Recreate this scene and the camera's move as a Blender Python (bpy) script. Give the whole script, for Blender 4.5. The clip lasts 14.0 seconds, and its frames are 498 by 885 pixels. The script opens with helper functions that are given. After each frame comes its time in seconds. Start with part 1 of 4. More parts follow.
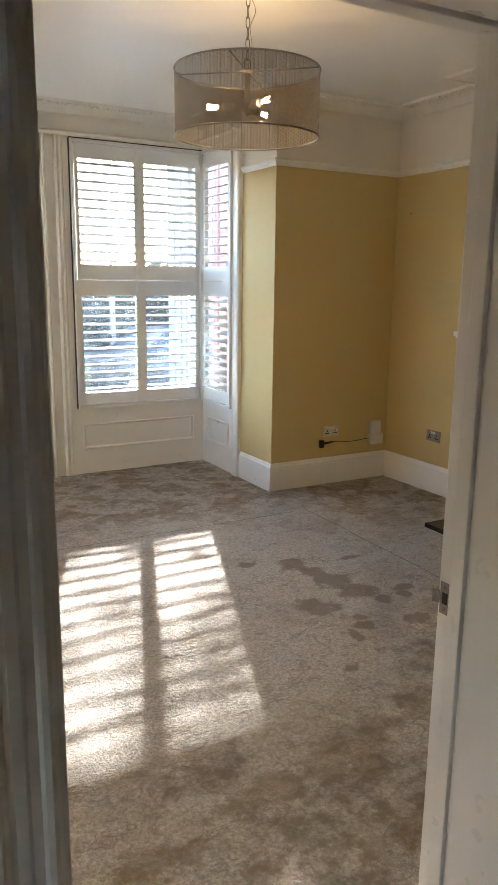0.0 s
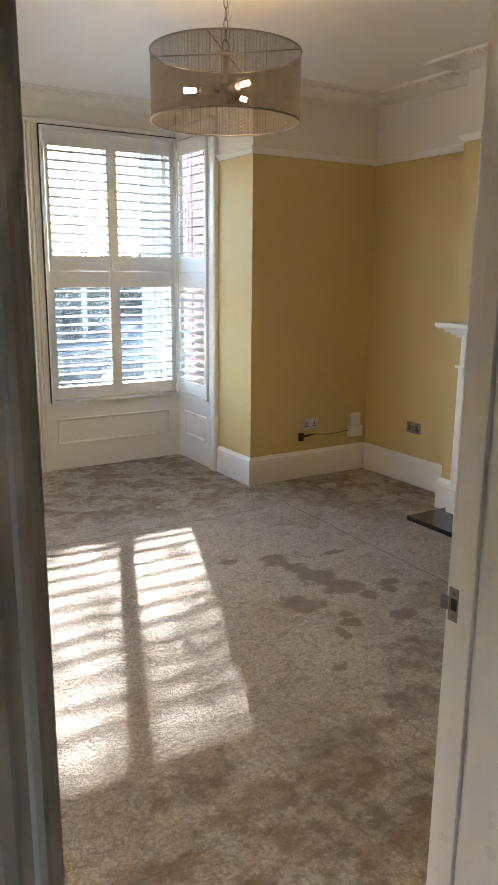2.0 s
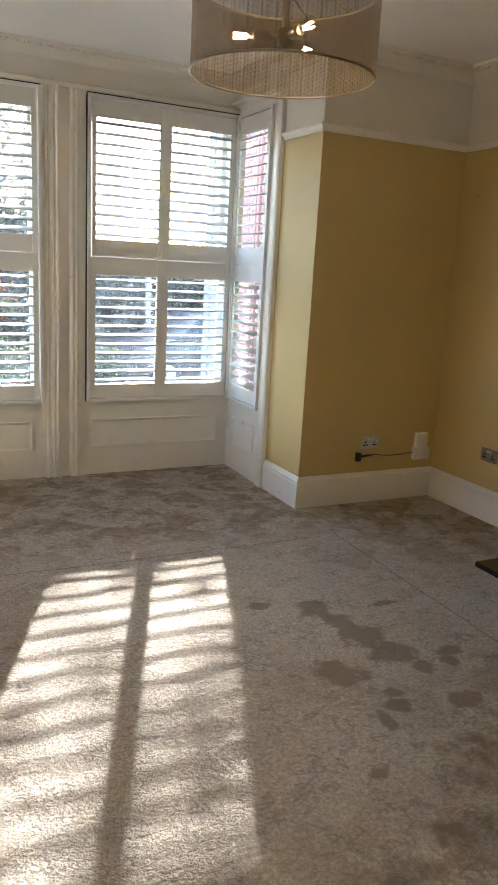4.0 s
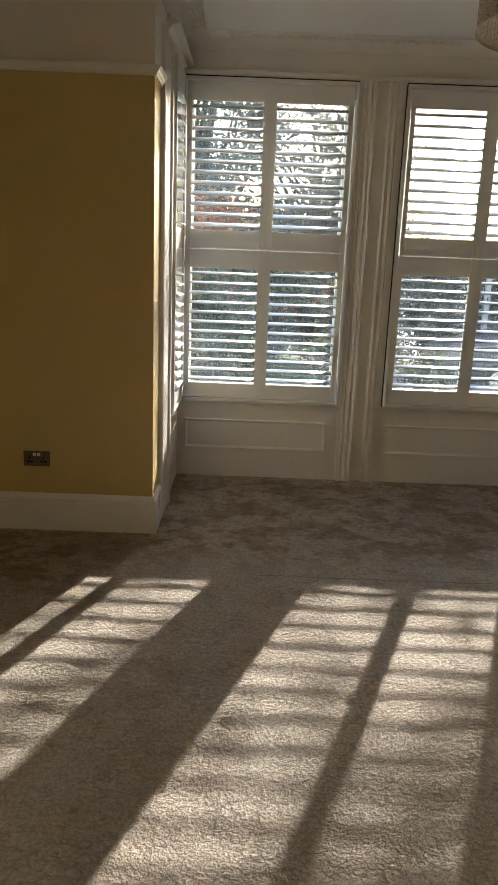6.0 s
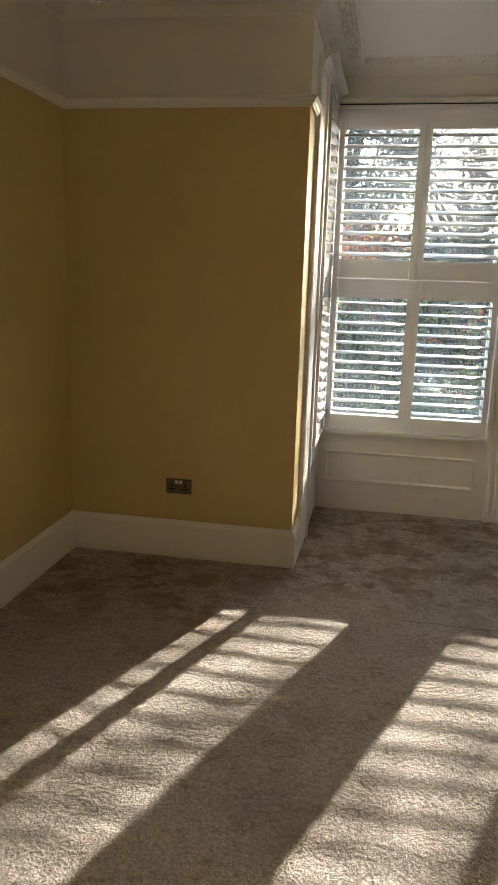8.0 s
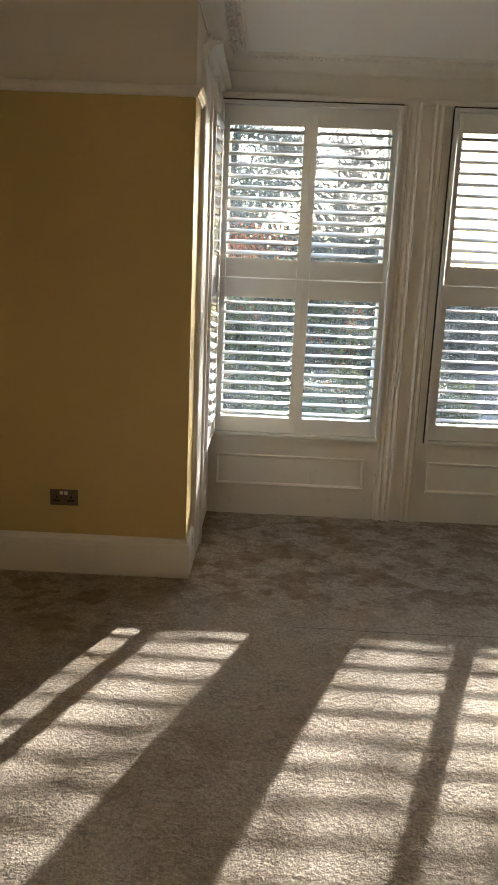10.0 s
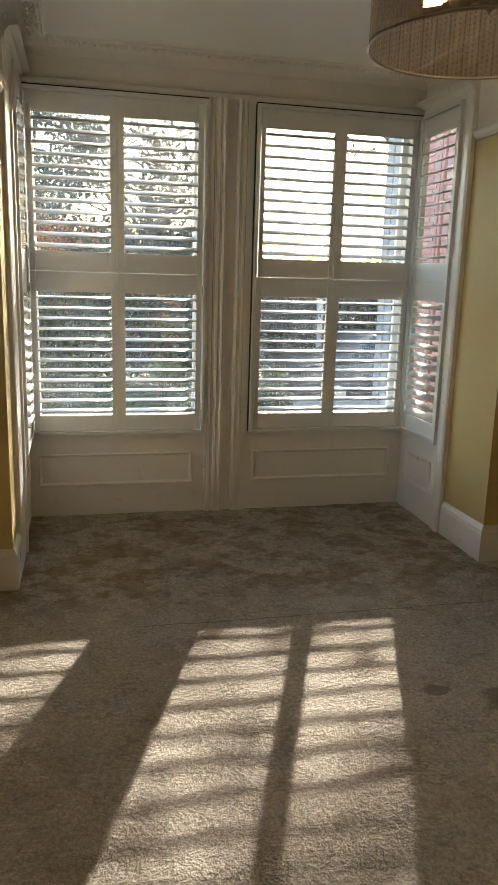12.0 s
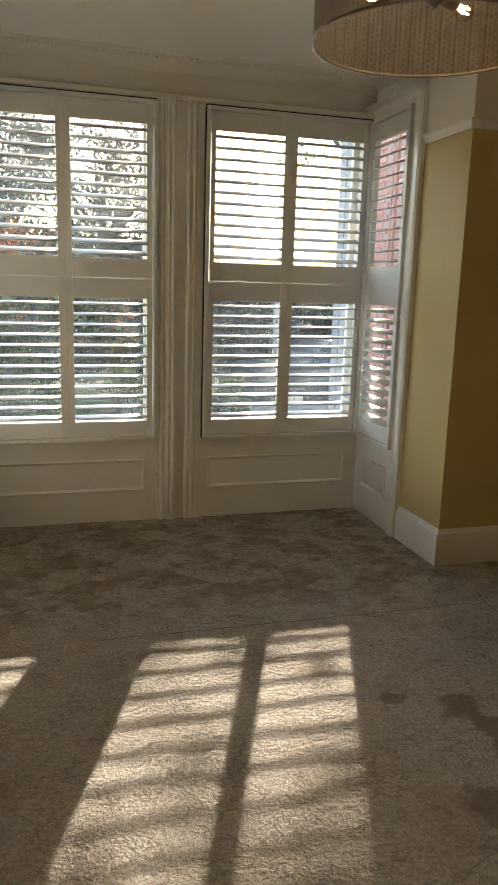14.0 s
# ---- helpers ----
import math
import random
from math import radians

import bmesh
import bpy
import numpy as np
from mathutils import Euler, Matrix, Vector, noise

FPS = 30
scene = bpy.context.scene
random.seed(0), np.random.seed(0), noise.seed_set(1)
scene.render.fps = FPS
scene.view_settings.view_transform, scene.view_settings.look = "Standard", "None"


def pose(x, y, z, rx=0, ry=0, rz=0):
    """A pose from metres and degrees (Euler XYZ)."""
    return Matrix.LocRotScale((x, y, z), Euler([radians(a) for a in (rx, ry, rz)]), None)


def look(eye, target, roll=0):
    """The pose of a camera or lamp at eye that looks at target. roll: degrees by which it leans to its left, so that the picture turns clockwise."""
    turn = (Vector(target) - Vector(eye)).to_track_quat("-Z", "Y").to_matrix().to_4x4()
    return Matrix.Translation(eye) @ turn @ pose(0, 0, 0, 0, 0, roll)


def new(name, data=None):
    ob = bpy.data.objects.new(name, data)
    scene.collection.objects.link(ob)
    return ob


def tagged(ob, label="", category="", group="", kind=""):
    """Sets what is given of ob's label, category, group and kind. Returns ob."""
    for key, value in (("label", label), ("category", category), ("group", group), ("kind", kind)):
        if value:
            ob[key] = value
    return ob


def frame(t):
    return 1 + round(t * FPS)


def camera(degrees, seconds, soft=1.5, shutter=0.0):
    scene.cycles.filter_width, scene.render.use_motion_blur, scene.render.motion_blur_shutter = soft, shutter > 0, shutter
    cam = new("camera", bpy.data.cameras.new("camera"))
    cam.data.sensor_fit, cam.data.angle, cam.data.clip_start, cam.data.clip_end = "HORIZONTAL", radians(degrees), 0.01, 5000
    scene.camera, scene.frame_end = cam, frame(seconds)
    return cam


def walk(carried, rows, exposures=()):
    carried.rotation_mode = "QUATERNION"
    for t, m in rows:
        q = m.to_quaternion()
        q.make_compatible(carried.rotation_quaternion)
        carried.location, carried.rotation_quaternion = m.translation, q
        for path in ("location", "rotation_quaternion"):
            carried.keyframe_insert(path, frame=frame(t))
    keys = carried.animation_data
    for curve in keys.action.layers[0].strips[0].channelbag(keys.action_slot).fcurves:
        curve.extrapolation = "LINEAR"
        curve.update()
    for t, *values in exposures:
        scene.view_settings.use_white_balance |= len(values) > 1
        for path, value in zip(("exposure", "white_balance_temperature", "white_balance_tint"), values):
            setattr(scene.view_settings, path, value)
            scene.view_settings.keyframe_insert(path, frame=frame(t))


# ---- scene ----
cam = camera(37.1, 14.0)
PATH = [
    (0, (-1.574, -4.764, 1.59), (-0.614, -3.062, 1.166), 0.7),
    (0.5, (-1.576, -4.76, 1.583), (-0.62, -3.056, 1.154), 0.8),
    (1, (-1.572, -4.751, 1.576), (-0.613, -3.05, 1.14), 0.8),
    (1.5, (-1.567, -4.73, 1.576), (-0.581, -3.047, 1.133), 0.7),
    (2, (-1.563, -4.661, 1.584), (-0.543, -2.999, 1.139), 0.5),
    (2.2, (-1.556, -4.613, 1.585), (-0.513, -2.964, 1.145), 0.9),
    (4.3, (-1.073, -4.087, 1.57), (-0.246, -2.328, 1.1), 3.0),
    (4.5, (-1.029, -4.048, 1.57), (-0.234, -2.277, 1.091), 2.7),
    (5, (-0.923, -3.996, 1.569), (-0.336, -2.147, 1.082), 2.7),
    (5.5, (-0.834, -3.971, 1.557), (-0.584, -2.048, 1.069), 3.0),
    (6, (-0.789, -3.987, 1.575), (-0.783, -2.05, 1.078), 2.2),
    (6.5, (-0.799, -3.991, 1.576), (-0.933, -2.052, 1.105), 1.6),
    (7, (-0.804, -3.981, 1.569), (-1.063, -2.049, 1.121), 1.5),
    (7.2, (-0.805, -3.968, 1.574), (-1.104, -2.041, 1.129), 1.5),
    (8.2, (-0.872, -3.862, 1.578), (-1.225, -1.940, 1.142), 1.8),
    (9.3, (-0.956, -3.758, 1.583), (-1.152, -1.816, 1.149), 2.2),
    (9.5, (-0.943, -3.741, 1.576), (-1.101, -1.795, 1.145), 2.2),
    (10, (-0.922, -3.733, 1.58), (-0.96, -1.781, 1.149), 2.4),
    (10.5, (-0.928, -3.712, 1.568), (-0.832, -1.761, 1.137), 2.2),
    (11, (-0.938, -3.69, 1.567), (-0.711, -1.75, 1.133), 1.8),
    (11.5, (-0.968, -3.688, 1.566), (-0.612, -1.769, 1.131), 1.7),
    (12, (-0.968, -3.7, 1.585), (-0.525, -1.799, 1.15), 1.7),
    (12.5, (-0.984, -3.68, 1.569), (-0.49, -1.788, 1.148), 1.8),
    (13, (-0.984, -3.679, 1.586), (-0.475, -1.791, 1.166), 1.8),
    (13.5, (-0.973, -3.679, 1.574), (-0.456, -1.791, 1.161), 1.7),
    (14, (-0.913, -3.635, 1.564), (-0.364, -1.757, 1.151), 1.7),
]
EXPOSURES = [(0, 4.52, 5950, 10), (2.2, 4.52, 5950, 10), (4.3, 4.15, 6150, 10), (4.7, 4.0, 6200, 10), (5.0, 3.78, 6300, 10), (5.5, 3.25, 6500, 10), (6.2, 3.14, 6750, 10), (7.0, 3.5, 6750, 10), (9.4, 3.5, 6600, 10), (10.2, 3.4, 6750, 10), (11.2, 3.18, 7100, 9), (12, 3.16, 7150, 9), (14, 3.2, 7350, 9)]
walk(cam, [(t, look(eye, target, roll)) for t, eye, target, roll in PATH], EXPOSURES)

# ---- light ----
SUN_DIR = Vector((-0.355, -0.935, -0.36)).normalized()
world = bpy.data.worlds.new("sky")
scene.world = world
world.use_nodes = True
wn = world.node_tree
sky = wn.nodes.new("ShaderNodeTexSky")
sky.sky_type = "NISHITA"
sky.sun_disc = False
sky.sun_elevation = math.asin(-SUN_DIR.z)
sky.sun_rotation = math.atan2(-SUN_DIR.x, -SUN_DIR.y)
sky.air_density, sky.dust_density, sky.ozone_density = 1.0, 1.0, 1.0
wn.links.new(sky.outputs[0], wn.nodes["Background"].inputs[0])
wn.nodes["Background"].inputs[1].default_value = 0.15
sun_data = bpy.data.lights.new("sun", "SUN")
sun_data.energy, sun_data.angle, sun_data.color = 1.75, radians(0.6), (1.0, 0.955, 0.89)
sun_ob = new("sun", sun_data)
sun_ob.matrix_world = look((0, 0, 0), SUN_DIR)


# ---- materials ----
def nodes_of(name):
    m = bpy.data.materials.new(name)
    m.use_nodes = True
    nt = m.node_tree
    return m, nt, nt.nodes["Principled BSDF"]


def ramp_mix(nt, fac, a, b):
    mix = nt.nodes.new("ShaderNodeMix")
    mix.data_type = "RGBA"
    nt.links.new(fac, mix.inputs[0])
    for sock, v in ((mix.inputs[6], a), (mix.inputs[7], b)):
        if isinstance(v, tuple):
            sock.default_value = (*v, 1)
        else:
            nt.links.new(v, sock)
    return mix.outputs[2]


def noise_of(nt, scale, detail=3.0, rough=0.55, coord="Object", stretch=None, lo=0.35, hi=0.65):
    tc = nt.nodes.new("ShaderNodeTexCoord")
    vec = position(nt) if coord == "World" else tc.outputs[coord]
    if stretch:
        mp = nt.nodes.new("ShaderNodeMapping")
        mp.inputs["Scale"].default_value = stretch
        nt.links.new(vec, mp.inputs[0])
        vec = mp.outputs[0]
    n = nt.nodes.new("ShaderNodeTexNoise")
    n.inputs["Scale"].default_value, n.inputs["Detail"].default_value, n.inputs["Roughness"].default_value = scale, detail, rough
    nt.links.new(vec, n.inputs["Vector"])
    mr = nt.nodes.new("ShaderNodeMapRange")
    mr.inputs[1].default_value, mr.inputs[2].default_value = lo, hi
    nt.links.new(n.outputs[0], mr.inputs[0])
    return mr.outputs[0]


def position(nt):
    return nt.nodes.new("ShaderNodeNewGeometry").outputs["Position"]


def calc(nt, op, a, b=0.0, c=0.0, clamp=False):
    n = nt.nodes.new("ShaderNodeMath")
    n.operation, n.use_clamp = op, clamp
    for sock, v in zip(n.inputs, (a, b, c)):
        if isinstance(v, (int, float)):
            sock.default_value = v
        else:
            nt.links.new(v, sock)
    return n.outputs[0]


def bump_on(nt, bsdf, height, strength, distance):
    b = nt.nodes.new("ShaderNodeBump")
    b.inputs["Strength"].default_value, b.inputs["Distance"].default_value = strength, distance
    nt.links.new(height, b.inputs["Height"])
    nt.links.new(b.outputs[0], bsdf.inputs["Normal"])


def paint(name, base, dark, rough, big=1.2, fine=160.0, bump=0.15, spec=0.5):
    """Painted surface: slow tone drift, faint roller texture, uneven gloss."""
    m, nt, bs = nodes_of(name)
    slow = noise_of(nt, big, 4, 0.6, "World", None, 0.2, 0.8)
    mid = noise_of(nt, big * 9, 3, 0.6, "World", None, 0.1, 0.9)
    col = ramp_mix(nt, calc(nt, "MULTIPLY_ADD", mid, 0.35, calc(nt, "MULTIPLY", slow, 0.65)), dark, base)
    nt.links.new(col, bs.inputs["Base Color"])
    grain = noise_of(nt, fine, 2, 0.6, "World")
    nt.links.new(calc(nt, "MULTIPLY_ADD", mid, 0.12, rough - 0.06), bs.inputs["Roughness"])
    bs.inputs["Specular IOR Level"].default_value = spec
    bump_on(nt, bs, grain, bump, 0.0015)
    return m


YELLOW = paint("yellow wall paint", (0.625, 0.478, 0.207), (0.585, 0.443, 0.185), 0.55)
OFFWHITE = paint("off-white wall paint", (0.84, 0.80, 0.73), (0.80, 0.76, 0.69), 0.6)
CEILING = paint("ceiling paint", (0.90, 0.89, 0.86), (0.88, 0.87, 0.84), 0.34, 0.8)
GLOSS = paint("white gloss woodwork", (0.84, 0.82, 0.78), (0.81, 0.79, 0.75), 0.3, 1.2, 60.0, 0.06)
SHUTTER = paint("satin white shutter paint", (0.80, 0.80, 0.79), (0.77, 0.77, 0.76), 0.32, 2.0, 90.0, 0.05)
# slats are the same white as SHUTTER, darkened to tame their daylight
LOUVRE = paint("toned-down white louvre paint", (0.64, 0.65, 0.67), (0.62, 0.63, 0.65), 0.4, 2.0, 90.0, 0.05)
HALLWALL = paint("hall wall paint", (0.55, 0.49, 0.41), (0.50, 0.45, 0.37), 0.6)
PLASTER = paint("cornice plaster", (0.86, 0.84, 0.79), (0.76, 0.73, 0.67), 0.7, 6.0, 220.0, 0.3)


def carpet_material():
    m, nt, bs = nodes_of("plush beige carpet")
    pos = position(nt)
    sep = nt.nodes.new("ShaderNodeSeparateXYZ")
    nt.links.new(pos, sep.inputs[0])
    x, y = sep.outputs[0], sep.outputs[1]
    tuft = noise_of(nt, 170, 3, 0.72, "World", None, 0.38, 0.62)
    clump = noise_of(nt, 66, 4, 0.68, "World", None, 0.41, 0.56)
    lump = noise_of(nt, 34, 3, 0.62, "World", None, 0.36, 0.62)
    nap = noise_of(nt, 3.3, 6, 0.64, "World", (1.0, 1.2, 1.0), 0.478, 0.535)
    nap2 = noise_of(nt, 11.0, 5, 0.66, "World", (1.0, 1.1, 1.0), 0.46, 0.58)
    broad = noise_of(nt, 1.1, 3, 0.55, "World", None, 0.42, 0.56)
    # zones by position where the darker mottling of the pile is strongest
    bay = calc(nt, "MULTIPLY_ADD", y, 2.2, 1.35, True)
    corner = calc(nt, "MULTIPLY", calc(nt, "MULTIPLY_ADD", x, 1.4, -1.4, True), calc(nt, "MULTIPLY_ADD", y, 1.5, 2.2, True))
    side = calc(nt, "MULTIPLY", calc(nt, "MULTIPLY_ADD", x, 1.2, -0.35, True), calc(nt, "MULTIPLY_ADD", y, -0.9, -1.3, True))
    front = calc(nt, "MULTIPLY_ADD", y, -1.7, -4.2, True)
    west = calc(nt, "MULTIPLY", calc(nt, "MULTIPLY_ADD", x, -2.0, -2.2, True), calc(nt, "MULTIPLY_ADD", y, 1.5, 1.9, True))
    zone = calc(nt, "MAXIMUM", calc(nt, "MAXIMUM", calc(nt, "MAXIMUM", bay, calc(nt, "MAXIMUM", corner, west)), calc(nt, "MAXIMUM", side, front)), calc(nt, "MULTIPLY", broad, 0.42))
    mottled = calc(nt, "MULTIPLY", zone, calc(nt, "MULTIPLY_ADD", nap, 0.62, calc(nt, "MULTIPLY", nap2, 0.38)))
    base = ramp_mix(nt, mottled, (0.96, 0.87, 0.755), (0.45, 0.32, 0.185))
    # brushed pile where feet have turned it
    wob = noise_of(nt, 9, 4, 0.6, "World", None, 0.3, 0.7)

    def marks(rows, ragged, sharp):
        total = None
        for cx, cy, rx, ry in rows:
            dx = calc(nt, "DIVIDE", calc(nt, "SUBTRACT", x, cx), rx)
            dy = calc(nt, "DIVIDE", calc(nt, "SUBTRACT", y, cy), ry)
            d = calc(nt, "SQRT", calc(nt, "ADD", calc(nt, "MULTIPLY", dx, dx), calc(nt, "MULTIPLY", dy, dy)))
            d = calc(nt, "ADD", d, calc(nt, "MULTIPLY_ADD", wob, ragged, -0.5 * ragged))
            t = calc(nt, "MULTIPLY_ADD", d, -sharp, sharp * 1.05, True)
            total = t if total is None else calc(nt, "MAXIMUM", total, t)
        return total

    feet = marks(((0.65, -1.38, 0.11, 0.09), (0.67, -1.52, 0.08, 0.09), (0.71, -1.68, 0.13, 0.12), (0.75, -1.85, 0.12, 0.12), (0.79, -2.00, 0.06, 0.06),
                  (0.43, -1.92, 0.11, 0.125), (1.00, -1.93, 0.07, 0.045), (0.93, -2.00, 0.04, 0.04), (0.80, -2.25, 0.08, 0.06),
                  (0.56, -2.11, 0.05, 0.04), (0.53, -2.19, 0.06, 0.045), (0.42, -2.26, 0.04, 0.06), (1.00, -1.44, 0.11, 0.03), (0.215, -2.49, 0.05, 0.035),
                  (0.40, -1.27, 0.06, 0.045)), 0.9, 2.8)
    base = ramp_mix(nt, calc(nt, "MULTIPLY", feet, 0.80), base, (0.35, 0.25, 0.16))
    trodden = marks(((0.64, -2.58, 0.26, 0.22), (-0.02, -2.88, 0.26, 0.09), (0.32, -2.78, 0.20, 0.08), (-0.22, -3.14, 0.34, 0.20), (0.20, -3.22, 0.26, 0.16),
                     (-0.62, -2.82, 0.22, 0.12), (-0.55, -3.45, 0.25, 0.14), (0.9, -2.9, 0.25, 0.25)), 1.6, 1.6)
    base = ramp_mix(nt, calc(nt, "MULTIPLY", trodden, calc(nt, "MULTIPLY_ADD", nap2, 0.45, 0.42)), base, (0.32, 0.24, 0.165))
    # shade between the tufts, painted as darker colour by height noise
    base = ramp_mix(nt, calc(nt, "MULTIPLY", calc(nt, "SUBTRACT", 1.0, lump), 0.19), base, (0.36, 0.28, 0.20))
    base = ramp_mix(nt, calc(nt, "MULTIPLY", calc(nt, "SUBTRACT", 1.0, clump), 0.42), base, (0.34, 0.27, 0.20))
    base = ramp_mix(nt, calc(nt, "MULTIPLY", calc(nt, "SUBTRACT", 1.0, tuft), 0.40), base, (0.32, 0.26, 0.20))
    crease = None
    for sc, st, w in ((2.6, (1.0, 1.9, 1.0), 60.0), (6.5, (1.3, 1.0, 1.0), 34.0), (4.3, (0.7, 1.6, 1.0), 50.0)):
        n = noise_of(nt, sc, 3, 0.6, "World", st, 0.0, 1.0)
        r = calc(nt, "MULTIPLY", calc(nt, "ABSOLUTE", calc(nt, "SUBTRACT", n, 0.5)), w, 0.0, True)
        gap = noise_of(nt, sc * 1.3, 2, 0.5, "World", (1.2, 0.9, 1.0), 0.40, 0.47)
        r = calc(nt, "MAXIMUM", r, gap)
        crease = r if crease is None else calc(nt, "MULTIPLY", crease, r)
    # creases get their shade painted into the colour as well
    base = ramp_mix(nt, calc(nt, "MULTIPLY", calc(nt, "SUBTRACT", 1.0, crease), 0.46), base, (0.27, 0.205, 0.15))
    # joins between the widths of carpet
    drift = noise_of(nt, 6, 2, 0.5, "World", None, 0.0, 1.0)
    off1 = calc(nt, "ABSOLUTE", calc(nt, "ADD", calc(nt, "MULTIPLY_ADD", drift, 0.03, 0.515), y))
    off1 = calc(nt, "ADD", off1, calc(nt, "MAXIMUM", calc(nt, "MULTIPLY_ADD", x, 1.0, -1.2, True), calc(nt, "MULTIPLY_ADD", x, -1.0, -0.75, True)))
    off2 = calc(nt, "ABSOLUTE", calc(nt, "ADD", calc(nt, "MULTIPLY_ADD", drift, 0.03, -1.325), calc(nt, "MULTIPLY_ADD", y, -0.03, x)))
    off2 = calc(nt, "ADD", off2, calc(nt, "MULTIPLY_ADD", y, 1.0, 0.5, True))
    join1 = calc(nt, "SUBTRACT", 1.0, calc(nt, "MULTIPLY", calc(nt, "MINIMUM", off1, off2), 150.0), 0, True)
    base = ramp_mix(nt, calc(nt, "MULTIPLY", join1, 0.65), base, (0.13, 0.10, 0.075))
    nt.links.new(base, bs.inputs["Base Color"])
    bs.inputs["Roughness"].default_value = 0.95
    bs.inputs["Specular IOR Level"].default_value = 0.1
    bs.inputs["Sheen Weight"].default_value = 0.06
    bs.inputs["Sheen Roughness"].default_value = 0.6
    h = calc(nt, "MULTIPLY_ADD", clump, 1.0, calc(nt, "MULTIPLY_ADD", tuft, 0.5, calc(nt, "MULTIPLY_ADD", lump, 1.2, calc(nt, "MULTIPLY", crease, 0.6))))
    h = calc(nt, "SUBTRACT", h, calc(nt, "MULTIPLY", join1, 0.8))
    bump_on(nt, bs, h, 1.0, 0.009)
    return m


CARPET = carpet_material()


def plain(name, base, rough, metal=0.0, var=0.25, scale=30.0, bump=0.0):
    m, nt, bs = nodes_of(name)
    n = noise_of(nt, scale, 4, 0.6, "Object")
    dark = tuple(c * (1 - var) for c in base)
    nt.links.new(ramp_mix(nt, n, dark, base), bs.inputs["Base Color"])
    nt.links.new(calc(nt, "MULTIPLY_ADD", n, 0.15, max(0.02, rough - 0.07)), bs.inputs["Roughness"])
    bs.inputs["Metallic"].default_value = metal
    if bump:
        bump_on(nt, bs, n, bump, 0.003)
    return m


CHROME = plain("brushed steel", (0.62, 0.60, 0.57), 0.3, 1.0)
STEEL = plain("worn steel", (0.36, 0.34, 0.31), 0.4, 1.0)
NICKEL = plain("dark nickel", (0.30, 0.27, 0.24), 0.35, 1.0)
BLACK = plain("black plastic", (0.02, 0.02, 0.02), 0.4)
WHITEPLASTIC = plain("white plastic", (0.78, 0.76, 0.72), 0.35, 0, 0.06)
GRANITE = plain("polished black granite", (0.018, 0.018, 0.02), 0.08, 0, 0.6, 220)
CABLE = plain("brown cable", (0.10, 0.07, 0.045), 0.5)
IRON = plain("black cast iron", (0.03, 0.03, 0.03), 0.5, 0.4, 0.4, 40, 0.3)
PEWTER = plain("tarnished silver leaf", (0.33, 0.29, 0.24), 0.35, 0.9, 0.55, 18, 0.5)


def glass_material(name, tint, gloss, glare=0.0):
    m, nt, bs = nodes_of(name)
    out = nt.nodes["Material Output"]
    tr = nt.nodes.new("ShaderNodeBsdfTransparent")
    tr.inputs[0].default_value = (*tint, 1)
    gl = nt.nodes.new("ShaderNodeBsdfGlossy")
    gl.inputs["Roughness"].default_value = 0.03
    mix = nt.nodes.new("ShaderNodeMixShader")
    mix.inputs[0].default_value = gloss
    nt.links.new(tr.outputs[0], mix.inputs[1])
    nt.links.new(gl.outputs[0], mix.inputs[2])
    if glare:
        # translucent bluish veil added to stand in for glare on the panes
        dt = nt.nodes.new("ShaderNodeBsdfTranslucent")
        dt.inputs[0].default_value = (0.72, 0.86, 1.0, 1)
        veil = nt.nodes.new("ShaderNodeMixShader")
        nt.links.new(calc(nt, "MULTIPLY_ADD", noise_of(nt, 5, 4, 0.6, "World"), glare, glare * 0.5), veil.inputs[0])
        nt.links.new(mix.outputs[0], veil.inputs[1])
        nt.links.new(dt.outputs[0], veil.inputs[2])
        mix = veil
    nt.links.new(mix.outputs[0], out.inputs[0])
    return m


GLASS = glass_material("window glass", (0.96, 0.98, 0.98), 0.03, 0.011)
BULBGLASS = glass_material("bulb glass", (0.97, 0.93, 0.85), 0.06)


# ---- mesh helpers ----
def box(bm, x0, x1, y0, y1, z0, z1, mi=0):
    v = [bm.verts.new((x, y, z)) for x in (x0, x1) for y in (y0, y1) for z in (z0, z1)]
    for q in ((0, 1, 3, 2), (4, 6, 7, 5), (0, 4, 5, 1), (2, 3, 7, 6), (0, 2, 6, 4), (1, 5, 7, 3)):
        f = bm.faces.new([v[i] for i in q])
        f.material_index = mi
    return v


def bevel_all(bm, w, seg=2):
    bmesh.ops.bevel(bm, geom=list(bm.edges), offset=w, segments=seg, affect="EDGES", profile=0.6)


def bbox(bm, x0, x1, y0, y1, z0, z1, w=0.003, seg=2):
    t = bmesh.new()
    box(t, x0, x1, y0, y1, z0, z1)
    bevel_all(t, w, seg)
    join(bm, t)


def join(bm, other, m=None, mi=0):
    vm = {}
    for v in other.verts:
        vm[v] = bm.verts.new(m @ v.co if m else v.co)
    for f in other.faces:
        nf = bm.faces.new([vm[v] for v in f.verts])
        nf.material_index = mi or f.material_index
        nf.smooth = f.smooth
    other.free()


